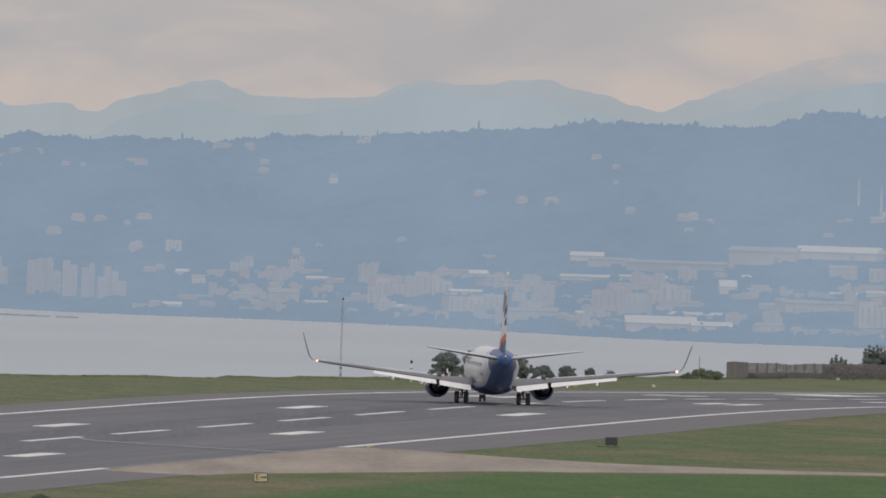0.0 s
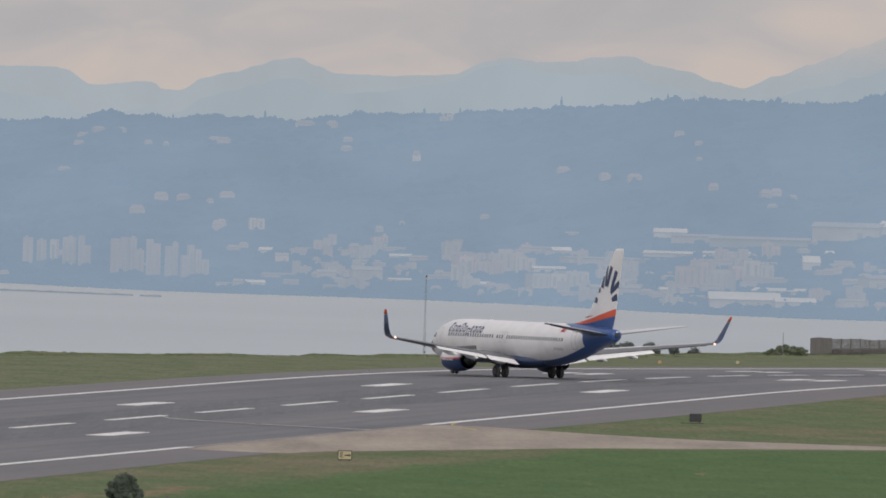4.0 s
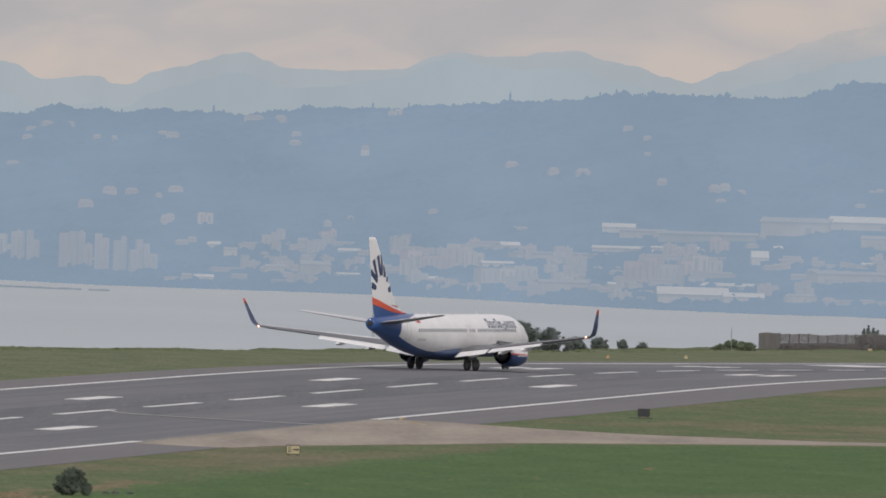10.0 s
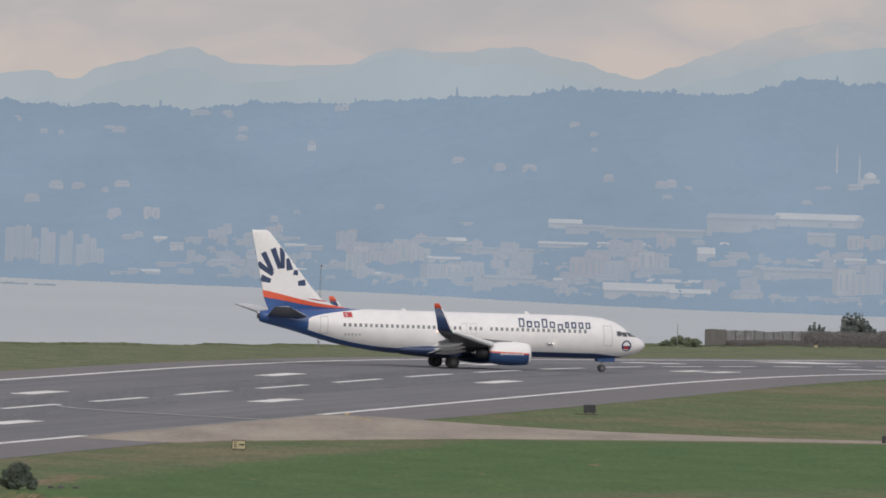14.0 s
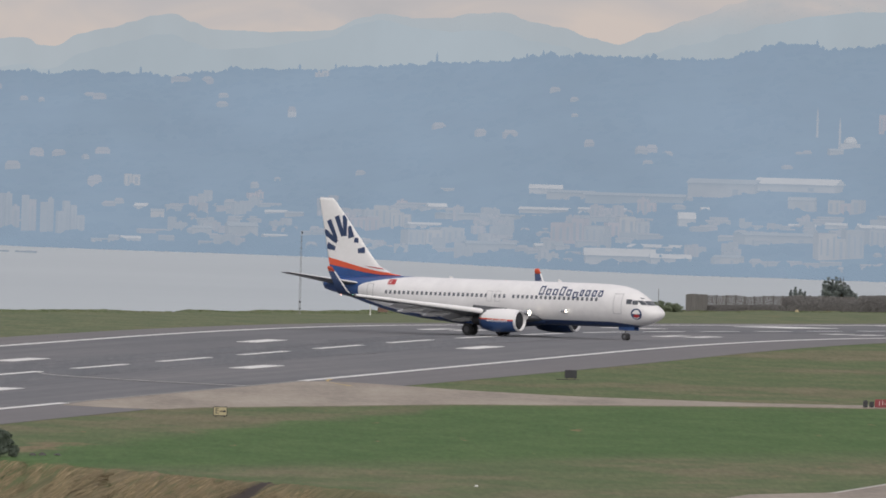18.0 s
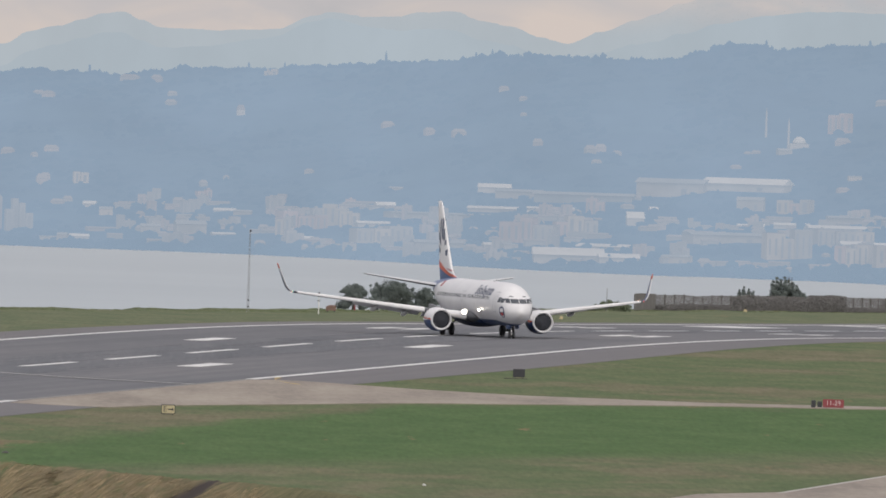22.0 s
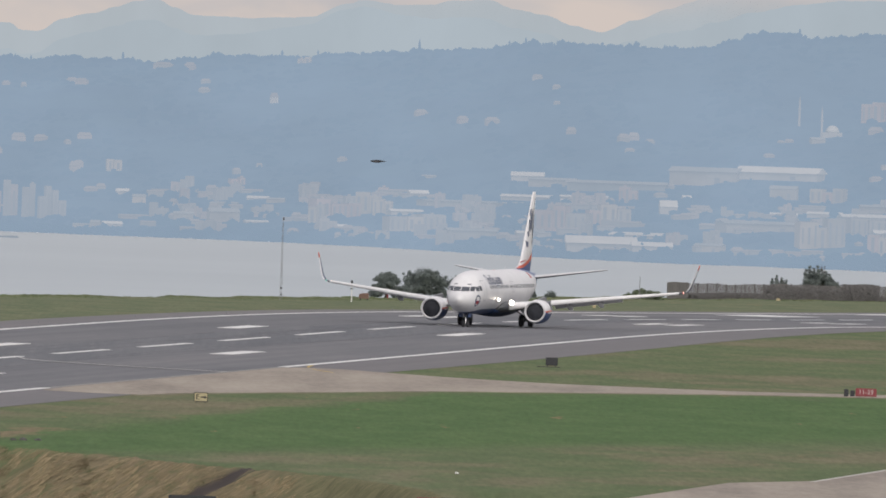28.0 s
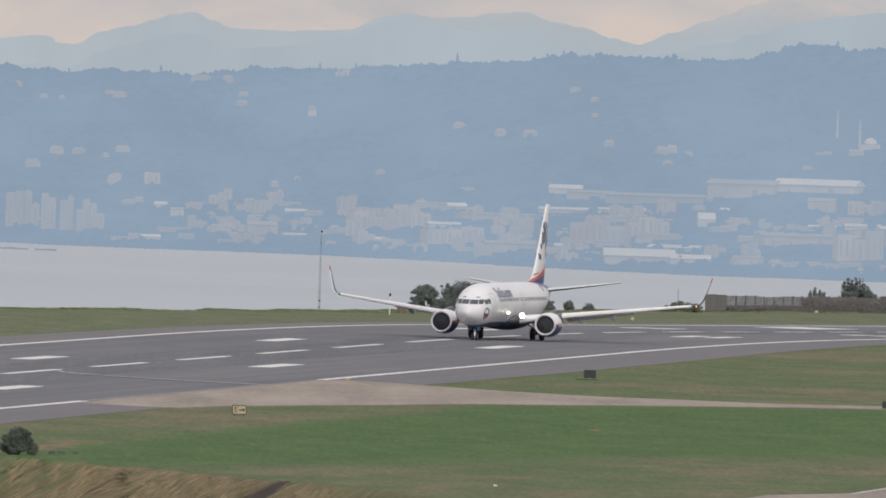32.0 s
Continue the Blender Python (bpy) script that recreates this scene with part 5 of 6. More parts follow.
def leaves(centres, count, leaf, seed, squash=0.8):
    """Many small leaf blades spread through clumps (centre, radius), as one mesh."""
    rng = random.Random(seed)
    verts, faces = [], []
    total = sum(r ** 2 for _, r in centres)
    for c, r in centres:
        for _ in range(int(count * r * r / total) + 1):
            d = Vector((rng.gauss(0, 1), rng.gauss(0, 1), rng.gauss(0, 1))).normalized()
            p = Vector(c) + Vector((d.x, d.y, d.z * squash)) * r * rng.random() ** 0.4 * rng.uniform(0.75, 1.12)
            n = (d + Vector((0, 0, 0.5)) + 0.7 * Vector((rng.uniform(-1, 1), rng.uniform(-1, 1), rng.uniform(-1, 1)))).normalized()
            e = n.orthogonal().normalized()
            g = n.cross(e)
            w = rng.uniform(0, 6.28)
            a = (e * math.cos(w) + g * math.sin(w)) * leaf * rng.uniform(0.6, 1.4)
            b = (g * math.cos(w) - e * math.sin(w)) * leaf * rng.uniform(0.35, 0.8)
            k = len(verts)
            verts += [p - a, p + b, p + a, p - b]
            faces.append((k, k + 1, k + 2, k + 3))
    return verts, faces


def tree(x, y, h, w, seed, label, name="tree", mat=None, group="trees on the sea bank", bare=0.22, spires=0):
    rng = random.Random(seed)
    ob = thing(name, label, name, pose(x, y, ground_height(x, y) - 0.05), group)
    bm = tube(0.05 * h, 0.025 * h, (0, 0, -0.3), (0.04 * h, 0, h * 0.55), 10)
    part("trunk", bm, BARK, ob)
    centres = []
    n = 15
    for k in range(n):
        t = 2 * math.pi * k / n + rng.uniform(-0.4, 0.4)
        r = w * (0.22 if spires else 0.5) * rng.uniform(0.25, 0.80)
        z = h * rng.uniform(bare + 0.15, 0.90 - 0.3 * (2 * r / w) ** 2)
        c = Vector((r * math.cos(t), r * math.sin(t), z))
        centres.append((c, w * rng.uniform(0.09, 0.19)))
        centres += [(c + w * Vector((rng.uniform(-0.15, 0.15), rng.uniform(-0.15, 0.15), rng.uniform(-0.08, 0.14))), w * rng.uniform(0.04, 0.08)) for _ in range(3)]
        part("limb", tube(0.018 * h, 0.007 * h, (0.02 * h, 0, h * rng.uniform(0.2, 0.45)), c, 6), BARK, ob)
    centres.append((Vector((0, 0, h * 0.72)), w * 0.30))
    centres.append((Vector((w * 0.08, 0, h * 0.90)), w * 0.11))
    centres.append((Vector((0, 0, h * 0.45)), w * 0.30))
    centres += [(Vector((w * rng.uniform(-0.4, 0.4), 0, h * rng.uniform(0.1, 0.4))), w * 0.16) for _ in range(4)] if bare < 0.1 else []
    if spires:
        centres = []
        for k in range(spires):
            u = (k + 0.5) / spires - 0.5
            tall = h * (1.0 - 1.1 * abs(u + 0.16) ** 1.5) * rng.uniform(0.82, 1.0) * (0.85 if abs(u) < 0.06 else 1.0)
            for j in range(9):
                z = tall * (0.12 + 0.88 * j / 8)
                centres.append((Vector((w * 0.8 * u + rng.uniform(-0.1, 0.1), w * rng.uniform(-0.25, 0.25), z - 0.15)), w * (0.13 - 0.085 * (j / 8) ** 2)))
    v, f = leaves(centres, 26000 if h > 1 else 3000, 0.035 + 0.014 * h, seed)
    crown = mesh_object("crown", v, f, mat or LEAF, ob)
    crown["label"] = "ragged dark green crown"
    return ob


def build_trees():
    for k, (x, y, h, w) in enumerate(((10.4, 2572, 3.2, 3.8), (15.0, 2596, 3.55, 5.2), (19.2, 2622, 3.4, 4.1))):
        tree(x, y, h, w, 20 + k, "dark green bushy tree on the sea bank", bare=0.0)
    for k, (x, y, h, w) in enumerate(((22.6, 2648, 1.4, 2.9), (25.6, 2678, 1.25, 2.6), (28.8, 2704, 1.5, 1.5), (12.7, 2584, 1.5, 1.8), (17.2, 2610, 1.7, 2.2), (21.6, 2634, 1.5, 1.6), (31.5, 2722, 0.8, 1.8))):
        tree(x, y, h, w, 40 + k, "low dark shrub on the sea bank", "shrub", None, "shrubs on the sea bank", 0.05)
    tree(66.2, 2990, 3.95, 4.6, 61, "thin dark tree behind the fence", group="trees behind the fence", spires=6)
    tree(72.6, 3040, 5.5, 6.0, 62, "dense dark tree with spiky top behind the fence", group="trees behind the fence", bare=0.0, spires=9)
    tree(93.0, 3196, 3.7, 5.6, 63, "sparse dark tree at the fence", group="trees behind the fence", spires=8)
    tree(-19.95, 1402, 1.75, 2.45, 70, "ragged dark bush standing alone on the grass", "bush", LEAF_NEAR, group="", bare=0.0)
    for k, (x, h) in enumerate(((-17.9, 0.13), (-17.3, 0.2), (-16.3, 0.12))):
        tree(x, 1410 + k, h, 0.5, 75 + k, "tiny brown weed tuft on the grass", "weed", LEAF_DRY, group="weeds", bare=0.0)


def build_hump():
    # low green growth before the end of the fence
    rng = random.Random(17)
    ob = thing("shrub", "low green mound of shrubs by the end of the fence", "shrub", pose(43.2, 2782, ground_height(43.2, 2782) - 0.1), "shrubs on the sea bank")
    centres = []
    for _ in range(110):
        x = rng.uniform(-3.8, 3.2)
        top = 1.55 * smooth(-3.8, 0.8, x) * (1 - 0.35 * smooth(1.5, 3.2, x))
        centres.append((Vector((x, rng.uniform(-0.6, 0.6), top * rng.uniform(0.1, 0.85))), 0.14 + 0.18 * top))
    v, f = leaves(centres, 20000, 0.075, 18, 0.7)
    mesh_object("foliage", v, f, material("green_scrub", ((0.125, 0.16, 0.105), (0.155, 0.19, 0.125), (0.185, 0.215, 0.145)), 0.9, 0.8, 5.0, gloss=0.2), ob)
    part("stem", tube(0.05, 0.03, (0, 0, -0.2), (0.2, 0, 0.6), 6), BARK, ob)


build_trees()
build_hump()


def build_fence():
    fence = thing("fence", "weathered grey post-and-rail fence along the sea bank", "fence")
    s0, s1, gap = 2816.0, 3260.0, 11.4
    n = int((s1 - s0) / gap)
    spots = []
    for k in range(n + 1):
        p = field(s0 + gap * k, -72)
        p.z = ground_height(p.x, p.y)
        spots.append(p)
    rng = random.Random(8)
    post = None
    for p in spots:
        if post is None:
            # post timber is lightened: distance haze put into its colour
            ob = part("post", box(0.17, 0.17, 2.4, (0, 0, 0.92), 0.03), material("dark_timber", ((0.10, 0.097, 0.096), (0.13, 0.125, 0.12), (0.16, 0.152, 0.145)), 0.9, 0.6, 6.0), fence)
            post = ob.data
        else:
            ob = new("post", post)
            ob.parent = fence
        ob.location = p
        ob.rotation_euler = (0, radians(rng.uniform(-2, 2)), rng.uniform(-0.2, 0.2))
    for a, b in zip(spots, spots[1:]):
        for h in (0.5, 1.25, 2.0):
            part("rail", tube(0.035, 0.035, a + Vector((0, 0, h + rng.uniform(-0.04, 0.04))), b + Vector((0, 0, h + rng.uniform(-0.04, 0.04))), 6), TIMBER, fence)
    # wire netting in every bay
    for a, b in zip(spots, spots[1:]):
        net = bmesh.new()
        for k in range(1, 20):
            p = a + (b - a) * (k / 20)
            tube(0.024, 0.024, p + Vector((0, 0, 0.02)), p + Vector((0, 0, 1.98)), 4, net)
        for h in (0.2, 0.35, 0.65, 0.8, 0.95, 1.1, 1.4, 1.55, 1.7, 1.85):
            tube(0.02, 0.02, a + Vector((0, 0, h)), b + Vector((0, 0, h)), 4, net)
        part("netting", net, TIMBER, fence)
    # boarded end bay
    a, b = field(2812.5, -71.6), field(2836, -71.6)
    a.z = b.z = ground_height(a.x, a.y)
    d = (b - a).normalized()
    for k in range(9):
        p = a + (b - a) * ((k + 0.5) / 9)
        high = 2.2 - 0.025 * k + rng.uniform(-0.05, 0.05)
        part("board", box((b - a).length / 9 * 0.92, 0.08, high, (0, 0, 0), 0.015, None, Matrix.Translation(p + Vector((0, 0, high / 2))) @ d.to_track_quat("X", "Z").to_matrix().to_4x4()), TIMBER, fence)
    # overgrown bays of the fence
    for name, sa, sb, top, seed in (("hedge", 2838, 2930, 0.8, 4), ("hedge", 3068, 3132, 0.65, 5), ("hedge", 2930, 3024, 1.9, 1), ("hedge", 3030, 3067, 2.45, 2), ("hedge", 3132, 3168, 1.6, 3)):
        v, f = [], []
        for _ in range(34000 if sb - sa > 70 else 22000):
            s = rng.uniform(sa, sb)
            hgt = top * (0.92 + (0.05 if seed == 2 else 0.15) * noise.noise((s * 0.10, seed, 0)) + 0.06 * noise.noise((s * 0.6, seed, 3)))
            p = field(s, -71.0 + rng.uniform(-1.4, 0.5))
            p.z = ground_height(p.x, p.y) + hgt * rng.random() ** 0.8
            a = 0.075 * Vector((rng.uniform(-1, 1), rng.uniform(-1, 1), rng.uniform(-1, 1)))
            b = 0.06 * Vector((rng.uniform(-1, 1), rng.uniform(-1, 1), rng.uniform(-1, 1)))
            k = len(v)
            v += [p - a, p + b, p + a, p - b]
            f.append((k, k + 1, k + 2, k + 3))
        ob = mesh_object(name, v, f, LEAF_DRY)
        tagged(ob, "dry grey-brown growth covering the fence", "hedge", "overgrown fence bays")


build_fence()


def build_poles():
    # tall lattice mast with a lamp head
    x, y = -1.75, 2409.7
    base = spot(x, y)
    mast = thing("mast", "slim grey lattice mast with a lamp on the sea bank", "mast", Matrix.Translation(base))
    for dx, dy in ((-0.13, -0.1), (0.13, -0.1), (0, 0.14)):
        part("upright", tube(0.020, 0.013, (dx, dy, -0.2), (dx * 0.35 + 0.0, dy * 0.35, 8.75), 6), GALVANISED, mast)
    for k in range(22):
        z = 0.3 + 0.385 * k
        w = 1 - 0.65 * z / 8.75
        flip = 1 if k % 2 else -1
        part("lattice_bar", tube(0.007, 0.007, (-0.13 * w * flip, -0.1 * w, z), (0.13 * w * flip, -0.1 * w, z + 0.385), 5), GALVANISED, mast)
    part("lamp", box(0.18, 0.18, 0.30, (0.05, 0, 8.93), 0.05), SIGN_BLACK, mast, "dark obstruction lamp")
    part("clamp", box(0.22, 0.2, 0.18, (0.02, 0, 1.3), 0.03), SIGN_BLACK, mast)
    part("clamp", box(0.2, 0.18, 0.14, (0.02, 0, 0.6), 0.03), SIGN_BLACK, mast)
    # short marker post with a dark head
    base = spot(6.05, 2422)
    post = thing("marker_post", "short pale marker post with a dark lamp head", "post", Matrix.Translation(base))
    part("pole", tube(0.06, 0.05, (0, 0, -0.2), (0, 0, 2.0), 8), SIGN_WHITE, post)
    part("head", box(0.26, 0.26, 0.36, (0, 0, 2.2), 0.06), SIGN_BLACK, post, "dark lamp head")
    part("bracket", box(0.3, 0.12, 0.12, (0, 0, 1.45), 0.02), SIGN_BLACK, post)
    base = spot(10.6, 2560)
    post = thing("marker_post", "short red and white marker post", "post", Matrix.Translation(base))
    part("pole", tube(0.09, 0.09, (0, 0, -0.2), (0, 0, 0.7), 8), SIGN_RED, post, "red foot")
    part("pole_top", tube(0.09, 0.08, (0, 0, 0.7), (0, 0, 1.2), 8), SIGN_WHITE, post)
    # thin post by the hut
    base = spot(43.4, 2780)
    post = thing("marker_post", "thin grey pole beside the hut", "post", Matrix.Translation(base))
    part("pole", tube(0.05, 0.04, (0, 0, -0.2), (0, 0, 2.9), 8), GALVANISED, post)
    # low rusty cabinet on the bank, with a sloping lid and two feet
    cabinet = thing("equipment_cabinet", "low rust-brown metal cabinet on the sea bank", "cabinet", Matrix.Translation(spot(7.65, 2500)))
    rust = plain("rusty_metal", (0.20, 0.125, 0.10), 0.8, 0.0, 1.5, 0.3)
    part("body", box(1.15, 0.6, 0.42, (0, 0, 0.40), 0.03), rust, cabinet)
    part("lid", loft([[Vector((sx * 0.55, sy * 0.36, z)) for sx, sy in ((-1, -1), (1, -1), (1, 1), (-1, 1))] for z in (0.615, 0.66)] + [[Vector((0.2 + sx * 0.3, sy * 0.3, 0.80)) for sx, sy in ((-1, -1), (1, -1), (1, 1), (-1, 1))]]), rust, cabinet, "dented brown lid")
    for dx in (-0.4, 0.4):
        part("foot", box(0.12, 0.4, 0.3, (dx, 0, 0.08), 0.01), SIGN_BLACK, cabinet)
    # small marker boxes on the verge
    for x, y, w, mat, lab in ((24.5, 2447.5, 0.38, MARKER_ORANGE, "small faded orange marker box on the verge"), (34.2, 2521.5, 0.40, MARKER_PALE, "small pale yellow marker box on the verge"),
                              (64.2, 2927, 0.5, MARKER_PALE, "small pale yellow marker box before the fence")):
        ob = thing("marker_box", lab, "marker", Matrix.Translation(spot(x, y)), "marker boxes")
        rows = [[Vector((sx * w * k / 2, sy * w * k / 2, z)) for sx, sy in ((-1, -1), (1, -1), (1, 1), (-1, 1))] for k, z in ((1, -0.1), (1, 0.15), (0.55, 0.34))]
        part("box", loft(rows), mat, ob)
    # runway edge lamps
    lamp = None
    for k in range(20):
        for l in (-25.6,):
            s = 1485 + 62 * k
            p = field(s, l, 0.03)
            if lamp is None:
                lamp = thing("edge_lamp", "small white runway edge lamp", "lamp", Matrix.Translation(p), "runway edge lamps")
                part("stem", tube(0.03, 0.03, (0, 0, -0.02), (0, 0, 0.14), 8), GALVANISED, lamp)
                part("dome", tube(0.04, 0.025, (0, 0, 0.14), (0, 0, 0.20), 10), GALVANISED, lamp)
            else:
                copy_thing(lamp, Matrix.Translation(p))


build_poles()


def text_mesh(name, words, size, mat, parent, at, turn=0.0):
    cu = bpy.data.curves.new(name, "FONT")
    cu.body, cu.size, cu.extrude, cu.align_x, cu.align_y = words, size, 0.006, "CENTER", "CENTER"
    tmp = bpy.data.objects.new(name, cu)
    scene.collection.objects.link(tmp)
    bpy.context.view_layer.update()
    me = bpy.data.meshes.new_from_object(tmp.evaluated_get(bpy.context.evaluated_depsgraph_get()))
    bpy.data.objects.remove(tmp)
    me.materials.clear()
    me.materials.append(mat)
    ob = new(name, me)
    ob.parent = parent
    ob.matrix_local = Matrix.Translation(at) @ Matrix.Rotation(radians(90), 4, "X")
    return ob


def sign_board(name, label, x, y, w, h, mat, foot=0.25, turn=0.0, group=""):
    ob = thing(name, label, "sign", Matrix.Translation(spot(x, y)) @ Matrix.Rotation(radians(turn), 4, "Z"), group)
    part("panel", box(w, 0.16, h, (0, 0, foot + h / 2), 0.03), mat, ob)
    for dx in (-0.32, 0.32):
        part("leg", tube(0.04, 0.04, (dx * w, 0.03, -0.25), (dx * w, 0.03, foot + 0.05), 8), SIGN_BLACK, ob)
    return ob


def build_signs():
    ob = sign_board("taxi_sign", "yellow taxiway sign with a black letter and arrow", -6.6, 1568.3, 0.96, 0.62, SIGN_YELLOW, 0.10)
    for sx, sz, at in ((0.98, 0.05, (0, 0.0, 0.10)), (0.98, 0.05, (0, 0.0, 0.72)), (0.05, 0.62, (-0.48, 0.0, 0.41)), (0.05, 0.62, (0.48, 0.0, 0.41))):
        part("frame", box(sx, 0.19, sz, at, 0.01), SIGN_BLACK, ob, "thin dark frame")
    text_mesh("letter", "E", 0.56, SIGN_BLACK, ob, (-0.23, -0.09, 0.41))
    shaft = box(0.30, 0.02, 0.09, (0.14, -0.09, 0.41))
    part("arrow_shaft", shaft, SIGN_BLACK, ob)
    head = [[Vector((0.28, y, 0.28)), Vector((0.28, y, 0.54)), Vector((0.42, y, 0.41))] for y in (-0.10, -0.08)]
    part("arrow_head", loft(head), SIGN_BLACK, ob)
    ob = sign_board("sign_board", "black back of a taxiway sign on the grass", 20.9, 1784, 0.98, 0.66, SIGN_BLACK, 0.14)
    part("footing", box(1.9, 0.7, 0.06, (-0.25, 0, 0.02), 0.02), plain("dark_slab", (0.07, 0.07, 0.065), 0.9), ob)
    ob = sign_board("holding_sign", "red runway holding sign with white numbers", 44.0, 1687, 1.62, 0.62, SIGN_RED, 0.08)
    text_mesh("number", "11-29", 0.50, plain("sign_faded_white", (0.48, 0.43, 0.42), 0.5, 0, 2.0, 0.1), ob, (0.0, -0.09, 0.40))
    for k, x in enumerate((42.45, 42.95)):
        sign_board("sign_board", "small black sign seen from behind beside the red one", x, 1686 + k, 0.34, 0.56 - 0.1 * k, SIGN_BLACK, 0.06, 12, "small black signs")
    # signs below the brink in the foreground: only their tops show
    ob = sign_board("holding_sign", "red and white holding sign with unreadable markings", 8.0, 1268.5, 1.35, 0.9, SIGN_RED, 0.52)
    for k in range(3):
        part("lettering_bar", box(0.10, 0.02, 0.42, (-0.1 + 0.28 * k, -0.09, 1.0)), SIGN_WHITE, ob)
    ob = sign_board("holding_sign", "black and pale panel sign with unreadable markings", 9.55, 1269, 1.6, 0.86, SIGN_BLACK, 0.56)
    part("pale_panel", box(0.72, 0.02, 0.7, (-0.36, -0.09, 1.0)), SIGN_YELLOW, ob)
    for k in range(2):
        part("lettering_bar", box(0.10, 0.02, 0.42, (-0.5 + 0.28 * k, -0.105, 1.0)), SIGN_BLACK, ob)
    sign_board("sign_board", "long black sign back in front of the dry slope", -5.62, 1262, 2.75, 0.75, SIGN_BLACK, 0.48)
    # scrap of white litter
    ob = thing("litter", "small scrap of white paper on the grass", "litter", Matrix.Translation(spot(10.2, 1351, 0.03)))
    rows = [[Vector((0.14 * math.cos(t) * k, 0.3 * math.sin(t), z)) for t in (0, 1.3, 2.4, 3.9, 5.2)] for k, z in ((1, 0), (0.7, 0.10))]
    part("scrap", loft(rows), SIGN_WHITE, ob)


build_signs()


def build_tufts():
    """Rough grass on the bank's edge, on the verges and on the slope."""
    def blades(name, label, places, mat, seed, h, w):
        rng = random.Random(seed)
        verts, faces = [], []
        for x, y, scale in places:
            z = ground_height(x, y)
            for _ in range(3):
                dx, dy = rng.uniform(-0.25, 0.25), rng.uniform(-0.8, 0.8)
                hh = h * scale * rng.uniform(0.5, 1.3)
                ww = w * scale * rng.uniform(0.6, 1.3)
                lean = rng.uniform(-0.25, 0.25) * hh
                k = len(verts)
                verts += [(x + dx - ww, y + dy, z - 0.05), (x + dx + ww, y + dy + rng.uniform(-0.3, 0.3), z - 0.05), (x + dx + ww * 0.5 + lean, y + dy + 1.2 * hh, z + hh), (x + dx - ww * 0.5 + lean, y + dy + 1.2 * hh, z + hh * rng.uniform(0.7, 1.0))]
                faces.append((k, k + 1, k + 2, k + 3))
        ob = mesh_object(name, verts, faces, mat)
        tagged(ob, label, "grass", kind="stuff")

    straw = bpy.data.materials.new("straw")
    straw.use_nodes = True
    nodes, link = straw.node_tree.nodes, straw.node_tree.links.new
    shader = nodes["Principled BSDF"]
    shader.inputs["Roughness"].default_value = 0.95
    shader.inputs["Specular IOR Level"].default_value = 0.1
    geo = nodes.new("ShaderNodeNewGeometry")
    tones = nodes.new("ShaderNodeValToRGB")
    el = tones.color_ramp.elements
    el[0].position, el[0].color = 0.0, (0.165, 0.145, 0.082, 1)
    el[1].position, el[1].color = 1.0, (0.335, 0.265, 0.165, 1)
    tones.color_ramp.elements.new(0.55).color = (0.235, 0.190, 0.112, 1)
    link(geo.outputs["Random Per Island"], tones.inputs[0])
    link(tones.outputs[0], shader.inputs["Base Color"])
    # flattened straw lying down the slope
    rng = random.Random(77)
    verts, faces = [], []
    while len(faces) < 22000:
        x = rng.uniform(-27, 5)
        y = brink(x) + rng.uniform(-24, -0.3)
        if noise.noise((x * 0.5, y * 0.15, 12)) < -0.35 + 0.6 * smooth(-3, 5, x) or abs(x - 0.8 * y + 1079.9) < 1.6:
            continue
        if y < 1303:
            continue
        long = rng.uniform(0.5, 1.3)
        turn = rng.uniform(-0.3, 0.3)
        dx, dy = -0.62 + turn, -0.78 - 0.6 * turn
        thick = rng.uniform(0.018, 0.045)
        z0, z1 = ground_height(x, y), ground_height(x + dx * long, y + dy * long)
        lift = rng.uniform(0.0, 0.04)
        k = len(verts)
        verts += [(x - thick, y, z0 - 0.03), (x + thick, y, z0 - 0.02), (x + dx * long * 0.5 + thick * 0.8, y + dy * long * 0.5, 0.5 * (z0 + z1) + lift + 0.01), (x + dx * long * 0.5 - thick * 0.8, y + dy * long * 0.5, 0.5 * (z0 + z1) + lift),
                  (x + dx * long, y + dy * long, z1 + 0.02)]
        faces += [(k, k + 1, k + 2, k + 3), (k + 3, k + 2, k + 4)]
    ob = mesh_object("dry_straw", verts, faces, straw)
    tagged(ob, "pale dry straw lying flat on the slope", "grass", kind="stuff")
    rng = random.Random(3)
    places = []
    for _ in range(6000):
        s = rng.uniform(2040, 3230)
        l = -73 + rng.gauss(0, 2.6)
        p = field(s, l)
        places.append((p.x, p.y, rng.uniform(0.3, 1.0) * (0.6 + 1.3 * max(0, noise.noise((s * 0.03, 0, 5))))))
    blades("bank_grass", "rough green grass along the top of the sea bank", places, GRASS, 4, 0.07, 0.45)


build_tufts()


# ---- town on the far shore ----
# haze before the town, put into its walls and roofs as a glow
AIR_GLOW = (0.268, 0.333, 0.412)
# warmer glow: light caught by the walls is put in too
AIR_GLOW_TOWN = (0.288, 0.342, 0.412)
WALLS = [distance("far_wall_" + n, c, AIR_GLOW_TOWN, 0.86, 0.12, 0.25) for n, c in
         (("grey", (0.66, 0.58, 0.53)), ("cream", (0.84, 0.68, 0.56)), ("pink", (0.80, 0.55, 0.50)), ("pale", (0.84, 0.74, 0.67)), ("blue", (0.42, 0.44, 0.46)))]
ROOF_PALE = distance("far_roof_pale", (0.86, 0.80, 0.74), AIR_GLOW, 0.72, 0.2, 0.10)
MUTED = [distance("far_muted_" + n, c, AIR_GLOW_TOWN, 0.915, 0.12, 0.4) for n, c in (("rose", (0.86, 0.60, 0.52)), ("sand", (0.82, 0.66, 0.56)), ("grey", (0.70, 0.60, 0.54)))]
